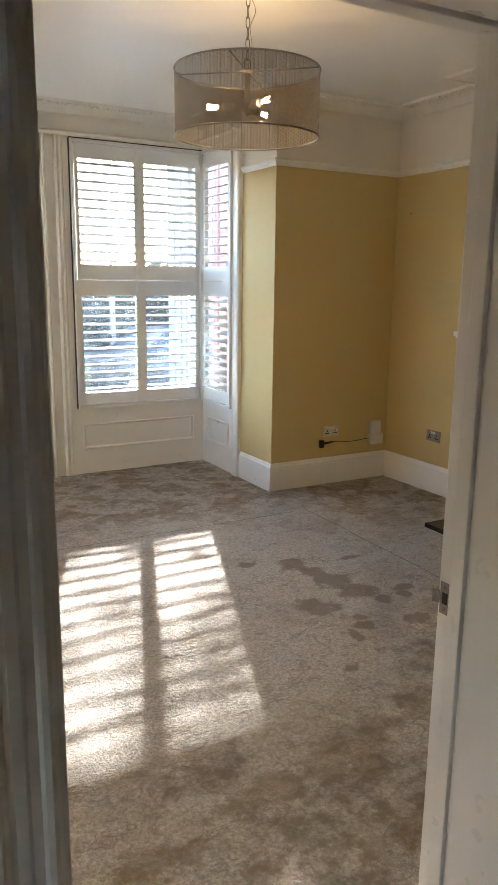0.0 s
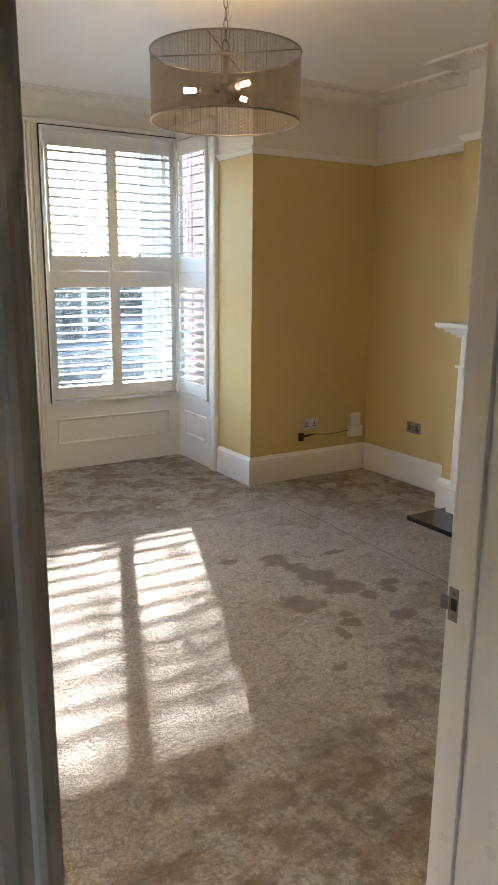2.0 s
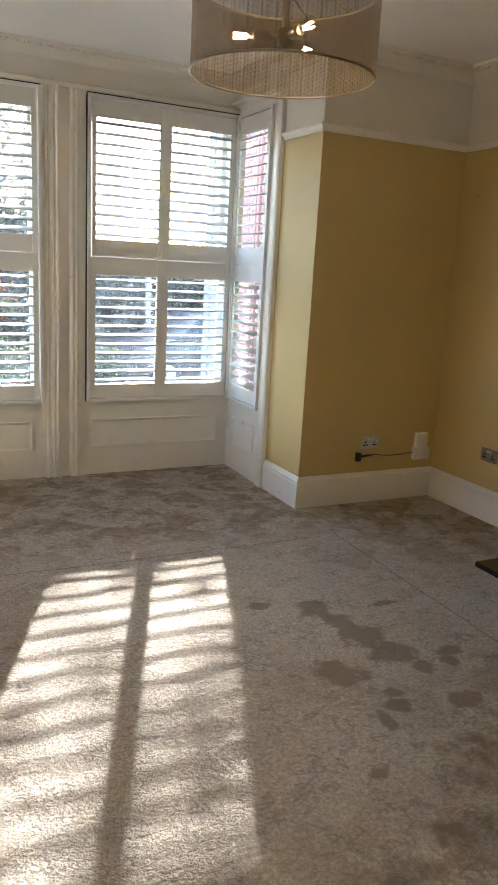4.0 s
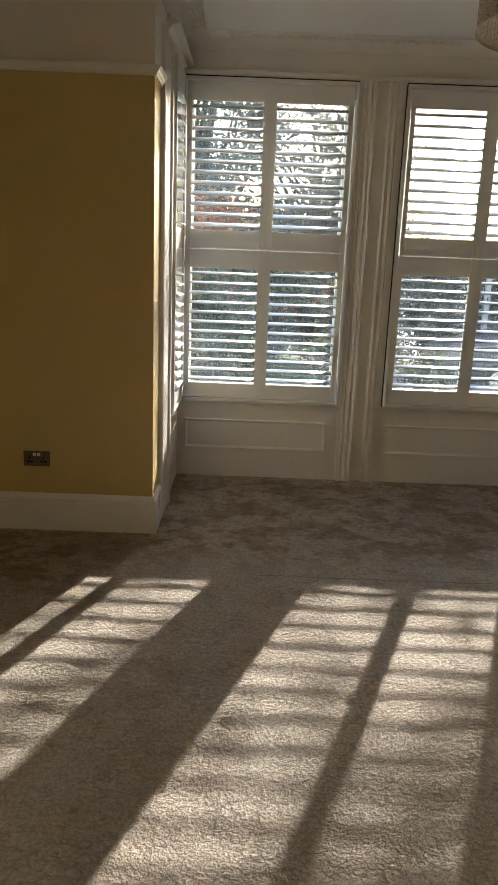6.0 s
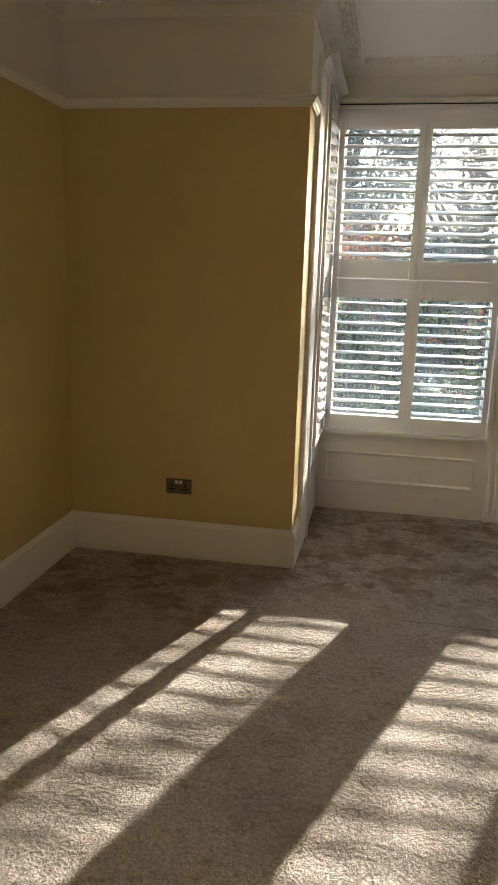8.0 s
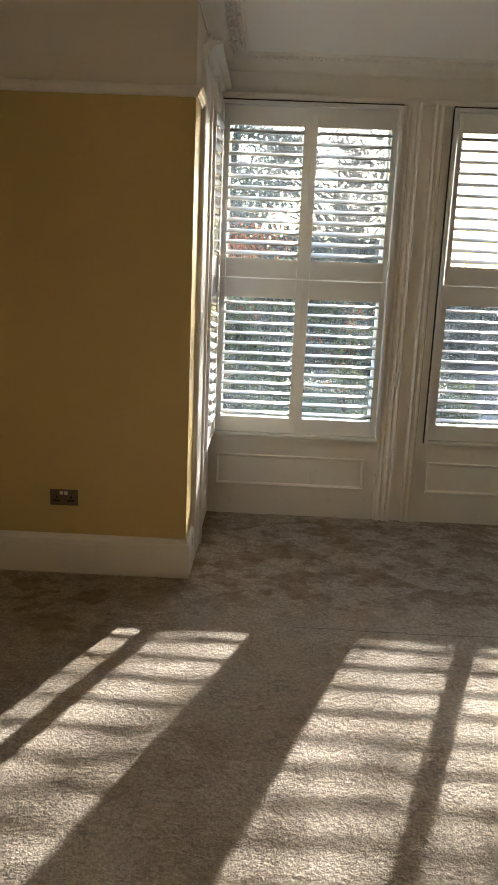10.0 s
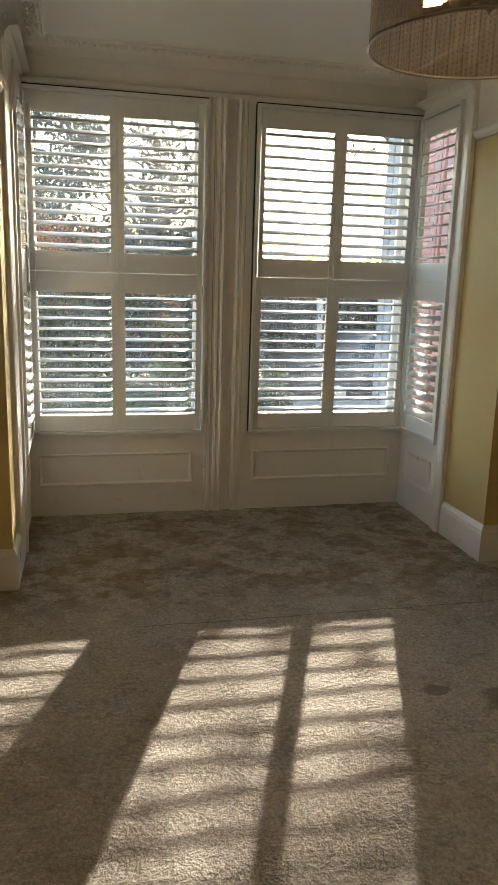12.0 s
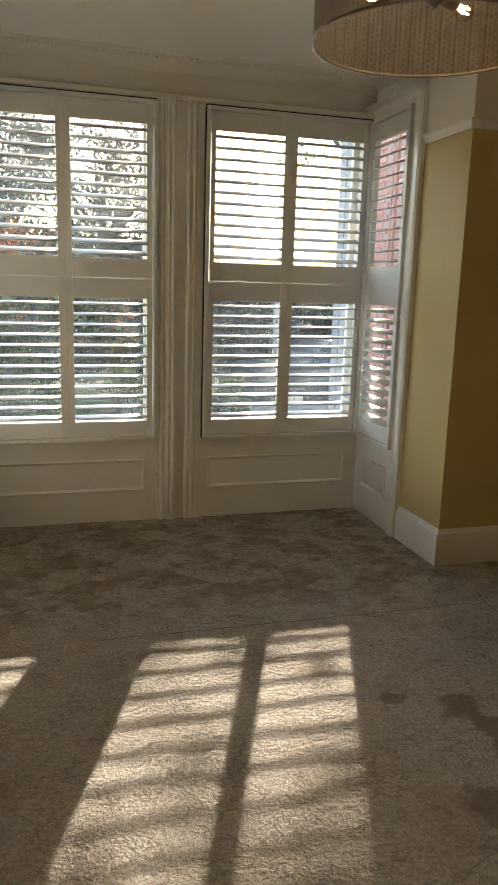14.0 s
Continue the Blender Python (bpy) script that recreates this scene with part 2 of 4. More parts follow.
def run(bm, p0, p1, out, profile, m0=0.0, m1=0.0, mi=0, closed=True):
    """A profile of (proud, height) pairs carried along the wall line p0-p1. out: the unit way off the wall. m0, m1: mitres, metres along per metre proud."""
    p0, p1, out = Vector(p0), Vector(p1), Vector(out)
    way = (p1 - p0).normalized()
    a = [bm.verts.new((*(p0 + out * d + way * m0 * d), z)) for d, z in profile]
    b = [bm.verts.new((*(p1 + out * d + way * m1 * d), z)) for d, z in profile]
    n = len(profile)
    for i in range(n if closed else n - 1):
        j = (i + 1) % n
        bm.faces.new((a[i], a[j], b[j], b[i])).material_index = mi
    if closed:
        bm.faces.new(a[::-1]).material_index = mi
        bm.faces.new(b).material_index = mi


def upright(bm, profile, z0, z1):
    """A plan outline of (x, y) pairs drawn up from z0 to z1."""
    a = [bm.verts.new((x, y, z0)) for x, y in profile]
    b = [bm.verts.new((x, y, z1)) for x, y in profile]
    n = len(profile)
    for i in range(n):
        j = (i + 1) % n
        bm.faces.new((a[i], a[j], b[j], b[i]))
    bm.faces.new(a[::-1])
    bm.faces.new(b)


def tube(bm, pts, r, seg=8, cap=True, mi=0):
    pts = [Vector(p) for p in pts]
    rings = []
    for i, p in enumerate(pts):
        d = (pts[min(i + 1, len(pts) - 1)] - pts[max(i - 1, 0)]).normalized()
        q = d.to_track_quat("Z", "Y")
        rr = r[i] if isinstance(r, (list, tuple)) else r
        rings.append([bm.verts.new(p + q @ Vector((rr * math.cos(a), rr * math.sin(a), 0))) for a in [2 * math.pi * k / seg for k in range(seg)]])
    for a, b in zip(rings, rings[1:]):
        for k in range(seg):
            f = bm.faces.new((a[k], a[(k + 1) % seg], b[(k + 1) % seg], b[k]))
            f.smooth, f.material_index = True, mi
    if cap and seg > 2:
        bm.faces.new(rings[0][::-1]).material_index = mi
        bm.faces.new(rings[-1]).material_index = mi


def lathe(bm, prof, seg=32, mi=0, smooth=True, centre=(0, 0)):
    rings = [[bm.verts.new((centre[0] + r * math.cos(2 * math.pi * k / seg), centre[1] + r * math.sin(2 * math.pi * k / seg), z)) for k in range(seg)] for r, z in prof]
    for a, b in zip(rings, rings[1:]):
        for k in range(seg):
            f = bm.faces.new((a[k], a[(k + 1) % seg], b[(k + 1) % seg], b[k]))
            f.smooth, f.material_index = smooth, mi


def as_mesh(name, bm, mats, flip=True):
    if flip:
        bmesh.ops.recalc_face_normals(bm, faces=list(bm.faces))
    me = bpy.data.meshes.new(name)
    bm.to_mesh(me)
    bm.free()
    for m in (mats if isinstance(mats, (list, tuple)) else [mats]):
        me.materials.append(m)
    return me


def part(name, bm, mats, parent=None, label="", m=None):
    ob = new(name, bm if isinstance(bm, bpy.types.Mesh) else as_mesh(name, bm, mats))
    if parent:
        ob.parent = parent
    if m:
        ob.matrix_basis = m
    if label:
        tagged(ob, label)
    return ob


def setting(name, bm, mats, label, category):
    return tagged(part(name, bm, mats), label, category, "", "structure")


def thing(name, label, category, m=None, group=""):
    ob = new(name)
    ob.empty_display_size = 0.1
    if m:
        ob.matrix_basis = m
    return tagged(ob, label, category, group)


# ---- room: plan in metres, window side along +y ----
XL, XR = -2.60, 2.43          # side walls
NL, NR = -1.31, 1.31          # reveals of the bay
YF = 1.165                    # inner face of the bay front
YB, YH = -3.78, -3.985         # room and hall faces of the door wall
DL, DR, DH = -1.384, -0.588, 1.995
CEIL = 2.87
RAIL = 2.40
BX, BY0, BY1 = 2.17, -1.13, -2.90   # chimney breast

def carpet_sheet():
    """The carpet's pile as a fine uneven sheet over the whole floor."""
    xs = np.concatenate([np.arange(XL - 0.05, -2.1, 0.02), np.arange(-2.1, 1.4, 0.008), np.arange(1.4, XR + 0.06, 0.02)])
    ys = np.concatenate([np.arange(-6.1, -4.1, 0.1), np.arange(-4.1, -3.5, 0.02), np.arange(-3.5, -0.5, 0.008), np.arange(-0.5, 1.22, 0.016)])
    X, Y = np.meshgrid(xs, ys)
    rs = np.random.RandomState(7)

    def lattice(freq):
        """Smooth value noise at freq cells a metre."""
        gx, gy = (X - xs[0]) * freq, (Y - ys[0]) * freq
        g = rs.rand(int(gy.max()) + 3, int(gx.max()) + 3)
        i, j = gx.astype(int), gy.astype(int)
        fx, fy = gx - i, gy - j
        fx, fy = fx * fx * (3 - 2 * fx), fy * fy * (3 - 2 * fy)
        return (g[j, i] * (1 - fx) + g[j, i + 1] * fx) * (1 - fy) + (g[j + 1, i] * (1 - fx) + g[j + 1, i + 1] * fx) * fy

    Z = 0.0020 * lattice(58) + 0.0026 * lattice(30) + 0.0024 * lattice(15) + 0.0040 * lattice(6) - 0.0070
    ridge = np.abs(lattice(4) - 0.5) + 0.3 * np.abs(lattice(15) - 0.5) + 0.10 * lattice(2)
    Z -= 0.0040 * np.clip(1 - ridge / 0.06, 0, 1)
    ny, nx = X.shape
    co = np.stack([X, Y, Z], -1).reshape(-1, 3)
    q = (np.arange(ny - 1)[:, None] * nx + np.arange(nx - 1)[None]).ravel()
    quads = np.stack([q, q + 1, q + nx + 1, q + nx], -1)
    me = bpy.data.meshes.new("floor")
    me.from_pydata(co.tolist(), [], quads.tolist())
    me.polygons.foreach_set("use_smooth", np.ones(len(quads), dtype=bool))
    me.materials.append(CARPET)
    return me


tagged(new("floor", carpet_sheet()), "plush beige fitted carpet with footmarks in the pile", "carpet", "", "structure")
bm = bmesh.new()
box(bm, XL - 0.2, XR + 0.2, -6.2, 1.3, -0.20, -0.02)
setting("subfloor", bm, HALLWALL, "solid floor under the carpet", "floor")

bm = bmesh.new()
box(bm, XL - 0.3, XR + 0.3, YB, 1.5, CEIL, CEIL + 0.2)
setting("ceiling", bm, CEILING, "off-white painted plaster ceiling", "ceiling")


def two_tone(name, x0, x1, y0, y1, label):
    bm = bmesh.new()
    box(bm, x0, x1, y0, y1, 0, RAIL + 0.02, 0)
    box(bm, x0, x1, y0, y1, RAIL + 0.02, CEIL, 1)
    return setting(name, bm, [YELLOW, OFFWHITE], label, "wall")


two_tone("wall_north_1", NR, XR, 0.0, 0.5, "mustard yellow wall with off-white frieze beside the bay")
two_tone("wall_north_2", XL, NL, 0.0, 0.5, "mustard yellow wall with off-white frieze beside the bay")
two_tone("wall_east", XR, XR + 0.2, YB, 0.5, "mustard yellow wall with off-white frieze")
two_tone("wall_west", XL - 0.2, XL, YB, 0.5, "mustard yellow wall with off-white frieze")
two_tone("chimney_breast", BX, XR, BY1, BY0, "mustard yellow chimney breast with off-white frieze")

bm = bmesh.new()
for x0, x1, z0, z1, mi in ((XL - 0.2, DL, 0, RAIL + 0.02, 0), (DR, XR + 0.2, 0, RAIL + 0.02, 0), (DL, DR, DH, RAIL + 0.02, 0), (XL - 0.2, XR + 0.2, RAIL + 0.02, CEIL, 1)):
    box(bm, x0, x1, YH, YB, z0, z1, mi)
setting("wall_south", bm, [YELLOW, OFFWHITE], "mustard yellow wall with the doorway", "wall")

# hall behind the doorway
bm = bmesh.new()
# unseen opening in the west wall, added to light the door lining
for y0, y1, z0, z1 in ((-6.2, -4.75, 0, 2.7), (-4.50, YH, 0, 2.7), (-4.75, -4.50, 0, 1.0), (-4.75, -4.50, 1.35, 2.7)):
    box(bm, XL - 0.2, XL, y0, y1, z0, z1)
box(bm, XR, XR + 0.2, -6.2, YH, 0, 2.7)
box(bm, XL, XR, -6.2, -6.0, 0, 2.7)
setting("wall_hall", bm, HALLWALL, "plain painted hall walls with an opening added for daylight", "wall")
bm = bmesh.new()
box(bm, XL - 0.2, XR + 0.2, -6.2, YH - 0.001, 2.7, 2.8)
setting("ceiling_hall", bm, HALLWALL, "plain painted hall ceiling", "ceiling")

# doorway lining, stop and hall architrave
bm = bmesh.new()
bbox(bm, DR - 0.002, DR + 0.03, YH - 0.004, YB + 0.004, 0, DH + 0.03, 0.003)
bbox(bm, DL - 0.03, DL + 0.002, YH - 0.004, YB + 0.004, 0, DH + 0.03, 0.003)
bbox(bm, DL + 0.002, DR - 0.002, YH - 0.004, YB + 0.004, DH - 0.002, DH + 0.03, 0.003)
for ya, yb, d in ((YB - 0.065, YB - 0.032, 0.014), (YH + 0.002, YB - 0.073, 0.009)):
    bbox(bm, DR - d, DR - 0.002, ya, yb, 0, DH, 0.003)
    bbox(bm, DL + 0.002, DL + d, ya, yb, 0, DH, 0.003)
    bbox(bm, DL + d, DR - d, ya, yb, DH - d, DH - 0.002, 0.003)
setting("door_frame", bm, GLOSS, "white gloss painted door lining with a stop bead", "door frame")


def architrave():
    """Moulded outline of (across, proud) pairs, from the opening outwards."""
    return [(0.0, 0.0), (0.0, 0.014), (0.006, 0.018), (0.014, 0.018), (0.018, 0.012), (0.030, 0.012), (0.036, 0.020), (0.050, 0.023),
            (0.056, 0.016), (0.062, 0.016), (0.068, 0.030), (0.086, 0.032), (0.094, 0.026), (0.095, 0.0)]


prof = architrave()
bm = bmesh.new()
upright(bm, [(DR + 0.008 + a, YH - p) for a, p in prof], 0, DH + 0.10)
upright(bm, [(DL - 0.008 - a, YH - p) for a, p in prof], 0, DH + 0.10)
run(bm, (DL - 0.008, YH), (DR + 0.008, YH), (0, -1), [(p, DH + 0.008 + a) for a, p in prof])
setting("trim_hall_architrave", bm, GLOSS, "white moulded door architrave in the hall", "architrave")
bm = bmesh.new()
upright(bm, [(DR + 0.008 + a, YB + p) for a, p in prof], 0, DH + 0.10)
upright(bm, [(DL - 0.008 - a, YB + p) for a, p in prof], 0, DH + 0.10)
run(bm, (DL - 0.008, YB), (DR + 0.008, YB), (0, 1), [(p, DH + 0.008 + a) for a, p in prof])
setting("trim_room_architrave", bm, GLOSS, "white moulded door architrave", "architrave")

# ---- skirting, picture rail, cornice ----
SKIRT = [(0, 0), (0.024, 0), (0.024, 0.165), (0.021, 0.172), (0.023, 0.178), (0.021, 0.190), (0.014, 0.198), (0.010, 0.208), (0.006, 0.214), (0, 0.215)]
RAILP = [(0, RAIL - 0.002), (0.010, RAIL), (0.013, RAIL + 0.009), (0.020, RAIL + 0.015), (0.024, RAIL + 0.025), (0.033, RAIL + 0.033), (0.035, RAIL + 0.042), (0.028, RAIL + 0.046), (0, RAIL + 0.048)]
COVE = [(0, CEIL - 0.062), (0.007, CEIL - 0.062), (0.010, CEIL - 0.054), (0.028, CEIL - 0.042), (0.056, CEIL - 0.024),
        (0.088, CEIL - 0.012), (0.100, CEIL - 0.010), (0.180, CEIL - 0.010), (0.188, CEIL - 0.016), (0.196, CEIL - 0.010), (0.200, CEIL), (0, CEIL)]
WALLS = [  # name, from, to, way off the wall, mitres (skirting / rail)
    ("north_1", (NR, 0), (XR, 0), (0, -1), -1, -1),
    ("reveal_1", (NR, 0.48), (NR, 0), (-1, 0), 0, 1),
    ("north_2", (XL, 0), (NL, 0), (0, -1), 1, 1),
    ("reveal_2", (NL, 0), (NL, 0.25), (1, 0), -1, 0),
    ("west", (XL, YB), (XL, 0), (1, 0), 0, -1),
    ("east_1", (XR, 0), (XR, BY0), (-1, 0), 1, -1),
    ("breast_side", (XR, BY0), (BX, BY0), (0, 1), 1, 1),
    ("breast", (BX, BY0), (BX, BY1), (-1, 0), -1, 1),
    ("breast_end", (BX, BY1), (XR, BY1), (0, -1), -1, -1),
    ("east_2", (XR, BY1), (XR, YB), (-1, 0), 1, 0),
    ("south_1", (XR, YB), (DR + 0.105, YB), (0, 1), 0, 0),
    ("south_2", (DL - 0.105, YB), (XL, YB), (0, 1), 0, 0),
]
for nm, p0, p1, out, m0, m1 in WALLS:
    if nm == "breast":
        spans = [((BX, BY0), (BX, -1.255), m0, 0), ((BX, -2.745), (BX, BY1), 0, m1)]
    else:
        spans = [(p0, p1, m0, m1)]
    bm = bmesh.new()
    for a, b, u, v in spans:
        run(bm, a, b, out, SKIRT, u, v)
    setting("baseboard_" + nm, bm, GLOSS, "tall white moulded skirting board", "skirting board")
    bm = bmesh.new()
    if nm.startswith("south"):
        if nm == "south_2":
            bm.free()
            continue
        p0, p1 = (XR, YB), (XL, YB)
    run(bm, p0, p1, out, RAILP, m0, m1)
    setting("trim_picture_rail_" + nm, bm, GLOSS, "white moulded picture rail", "picture rail")

CORN = [w for w in WALLS if not w[0].startswith(("reveal", "south"))] + [
    ("reveal_1", (NR, YF), (NR, 0), (-1, 0), 1, 1), ("reveal_2", (NL, 0), (NL, YF), (1, 0), -1, -1),
    ("bay", (NL, YF), (NR, YF), (0, -1), 1, -1), ("south", (XR, YB), (XL, YB), (0, 1), 1, -1)]
CORN = [(n, a, b, o, (1 if n == "west" else u), (-1 if n == "east_2" else v)) for n, a, b, o, u, v in CORN]
rng = random.Random(4)
leafbm = bmesh.new()
bmesh.ops.create_icosphere(leafbm, subdivisions=1, radius=1.0)
LEAFV = [v.co.copy() for v in leafbm.verts]
LEAFF = [[v.index for v in f.verts] for f in leafbm.faces]
leafbm.free()
for nm, p0, p1, out, m0, m1 in CORN:
    bm = bmesh.new()
    run(bm, p0, p1, out, COVE, m0, m1)
    c = setting("trim_cornice_" + nm, bm, PLASTER, "moulded plaster cornice", "cornice")
    # runs of leaf ornament in the flat band
    a, b, o = Vector(p0), Vector(p1), Vector(out)
    L, w = (b - a).length, (b - a).normalized()
    verts, faces = [], []
    s = max(0.0, 0.19 * m0) + 0.02
    while s < L - max(0.0, -0.19 * m1) - 0.02:
        for k in range(3):
            d = 0.115 + 0.024 * k + rng.uniform(-0.008, 0.008)
            ss = s + rng.uniform(-0.01, 0.01)
            p = a + w * ss + o * d
            ang, r1, r2, hh = rng.uniform(-1.2, 1.2), rng.uniform(0.012, 0.020), rng.uniform(0.006, 0.009), rng.uniform(0.006, 0.013)
            n0 = len(verts)
            for v in LEAFV:
                u1, u2 = v.x * r1, v.y * r2
                q = w * (u1 * math.cos(ang) - u2 * math.sin(ang)) + o * (u1 * math.sin(ang) + u2 * math.cos(ang))
                verts.append((p.x + q.x, p.y + q.y, CEIL - 0.011 + v.z * hh))
            faces += [[n0 + i for i in f] for f in LEAFF]
        s += 0.034
    me = bpy.data.meshes.new("ornament")
    me.from_pydata(verts, [], faces)
    me.materials.append(PLASTER)
    orn = part("ornament", me, None, c, "leafy plaster ornament")
    tagged(orn, kind="stuff")

# ---- bay: front and sides ----
W1, W2, HW = -0.716, 0.711, 0.560
SZ0, SZ1 = 0.555, 2.64
OUT = 1.30
X0, X1 = NL - 0.035, NR + 0.035
for nm, x0, x1, z0, z1, label in (("wall_bay_front", X0, X1, -0.7, SZ0 + 0.03, "white panelled bay wall below the windows"),
                                  ("wall_bay_head", X0, X1, SZ1 + 0.011, CEIL, "white painted bay wall over the windows"),
                                  ("wall_bay_pier_1", X0, W1 - HW + 0.005, SZ0 + 0.03, SZ1 + 0.011, "white bay pier beside the window"),
                                  ("wall_bay_pier_2", W1 + HW - 0.005, W2 - HW + 0.005, SZ0 + 0.03, SZ1 + 0.011, "white bay pier between the windows"),
                                  ("wall_bay_pier_3", W2 + HW - 0.005, X1, SZ0 + 0.03, SZ1 + 0.011, "white bay pier beside the window")):
    bm = bmesh.new()
    box(bm, x0, x1, YF, OUT, z0, z1)
    setting(nm, bm, GLOSS, label, "wall")
for sgn, nm in ((1, "wall_bay_east"), (-1, "wall_bay_west")):
    bm = bmesh.new()
    xa, xb = sorted((sgn * 1.292, sgn * (NR + 0.012)))
    box(bm, xa, xb, 0.5, YF, -0.7, SZ0 + 0.03)
    box(bm, xa, xb, 0.5, YF, SZ1 + 0.011, CEIL)
    box(bm, xa, xb, 0.5, 0.605, SZ0 + 0.03, SZ1 + 0.011)
    box(bm, xa, xb, 1.156, YF, SZ0 + 0.03, SZ1 + 0.011)
    setting(nm, bm, GLOSS, "white panelled side wall of the bay", "wall")


# unseen overhang, added to keep the high sky off the louvres
bm = bmesh.new()
bbox(bm, X0 - 0.22, X1 + 0.22, OUT, OUT + 0.60, 2.74, 2.84, 0.01)
for sgn in (1, -1):
    xa, xb = sorted((sgn * X1, sgn * (X1 + 0.22)))
    bbox(bm, xa, xb, 0.5, OUT, 2.74, 2.84, 0.01)
setting("trim_sky_baffle", bm, GLOSS, "added unseen overhang that cuts sky light on the louvres", "eaves")


# dark strips put in to paint the shadow gap round the shutters
GAPSHADE = plain("painted gap shadow", (0.035, 0.028, 0.022), 0.8)
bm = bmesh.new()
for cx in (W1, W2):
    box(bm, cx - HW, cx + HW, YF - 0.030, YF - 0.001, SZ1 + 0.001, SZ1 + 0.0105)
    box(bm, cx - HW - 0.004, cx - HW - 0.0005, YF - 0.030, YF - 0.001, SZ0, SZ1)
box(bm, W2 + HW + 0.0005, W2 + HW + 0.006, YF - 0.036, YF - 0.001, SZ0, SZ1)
setting("trim_gap_shadow", bm, GAPSHADE, "dark strip standing in for the shadow gap round the shutters", "packing strip")


def panel_mould(bm, x0, x1, z0, z1, y):
    """Raised picture-frame moulding round a sunk panel, seen from -y."""
    prof = [(0.0, 0.0), (0.0, 0.006), (0.006, 0.011), (0.012, 0.008), (0.018, 0.004), (0.022, 0.0)]
    cs = [(x0, z0), (x1, z0), (x1, z1), (x0, z1)]
    inn = [(1, 1), (-1, 1), (-1, -1), (1, -1)]
    rings = [[bm.verts.new((cx + sx * a, y - p, cz + sz * a)) for a, p in prof] for (cx, cz), (sx, sz) in zip(cs, inn)]
    for i in range(4):
        a, b = rings[i], rings[(i + 1) % 4]
        for k in range(len(prof) - 1):
            bm.faces.new((a[k], a[k + 1], b[k + 1], b[k]))


for cx in (W1, W2):
    bm = bmesh.new()
    panel_mould(bm, cx - 0.52, cx + 0.485, 0.205, 0.42, YF - 0.0005)
    setting("trim_dado_panel", bm, GLOSS, "moulded dado panel under the window", "panel moulding")
for sgn in (1, -1):
    bm = bmesh.new()
    panel_mould(bm, -0.19, 0.19, 0.205, 0.42, 0)
    ob = setting("trim_dado_panel", bm, GLOSS, "moulded dado panel under the side window", "panel moulding")
    ob.matrix_basis = pose(sgn * 1.2915, 0.86, 0, 0, 0, -90 * sgn)

# fluted posts between and beside the windows
FL = [(-0.150, 0), (-0.150, 0.018), (-0.135, 0.018), (-0.130, 0.026), (-0.115, 0.030), (-0.110, 0.022), (-0.098, 0.022), (-0.092, 0.034), (-0.078, 0.038),
      (-0.072, 0.028), (-0.064, 0.028), (-0.058, 0.044), (-0.046, 0.046), (-0.042, 0.040), (-0.040, 0.010), (0.032, 0.010), (0.034, 0.036), (0.048, 0.040),
      (0.060, 0.030), (0.070, 0.026), (0.080, 0.032), (0.092, 0.030), (0.098, 0.018), (0.140, 0.016), (0.140, 0)]
bm = bmesh.new()
upright(bm, [(x, YF - p) for x, p in FL], 0, 2.665)
setting("trim_window_post", bm, GLOSS, "white fluted post between the bay windows", "window post")
for sgn in (1, -1):
    bm = bmesh.new()
    prof = [(0.495, 0.0), (0.495, 0.030), (0.510, 0.040), (0.555, 0.040), (0.565, 0.030), (0.575, 0.036), (0.590, 0.036), (0.597, 0.020), (0.597, 0.0)]
    if sgn < 0:
        prof = [(0.25, 0.0), (0.25, 0.022), (0.258, 0.027), (0.500, 0.027)] + prof[2:]
    upright(bm, [(sgn * (1.311 - p), y) for y, p in prof], 0, 2.70)
    setting("trim_reveal_post", bm, GLOSS, "white moulded post at the mouth of the bay", "window post")
# head moulding over the shutters
bm = bmesh.new()
HEAD = [(0, 2.6515), (0.034, 2.6515), (0.038, 2.662), (0.036, 2.680), (0.020, 2.690), (0.0, 2.692)]
run(bm, (-1.27, YF), (1.27, YF), (0, -1), HEAD)
setting("trim_window_head", bm, GLOSS, "white moulding over the bay windows", "moulding")
for sgn in (1, -1):
    bm = bmesh.new()
    prof = [(0, 2.642), (0.012, 2.644), (0.018, 2.672), (0.040, 2.698), (0.078, 2.708), (0.080, 2.722), (0, 2.722)]
    run(bm, (sgn * 1.292, 0.50 if sgn > 0 else 0.26), (sgn * 1.292, YF), (-sgn, 0), prof, 0, 0)
    setting("trim_side_head", bm, GLOSS, "white capping over the side window", "moulding")


# ---- plantation shutters ----
def louvre_mesh(half):
    bm = bmesh.new()
    prof = [(-0.037, 0.0), (-0.030, 0.0032), (-0.012, 0.0050), (0.012, 0.0050), (0.030, 0.0032), (0.037, 0.0), (0.030, -0.0032), (0.012, -0.0050), (-0.012, -0.0050), (-0.030, -0.0032)]
    a = [bm.verts.new((-half, y, z)) for y, z in prof]
    b = [bm.verts.new((half, y, z)) for y, z in prof]
    n = len(prof)
    for i in range(n):
        bm.faces.new((a[i], a[(i + 1) % n], b[(i + 1) % n], b[i])).smooth = True
    bm.faces.new(a[::-1])
    bm.faces.new(b)
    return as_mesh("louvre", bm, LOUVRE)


TILT_LOUVRE = (10.0, 25.0)   # lower and upper tier, room edge down


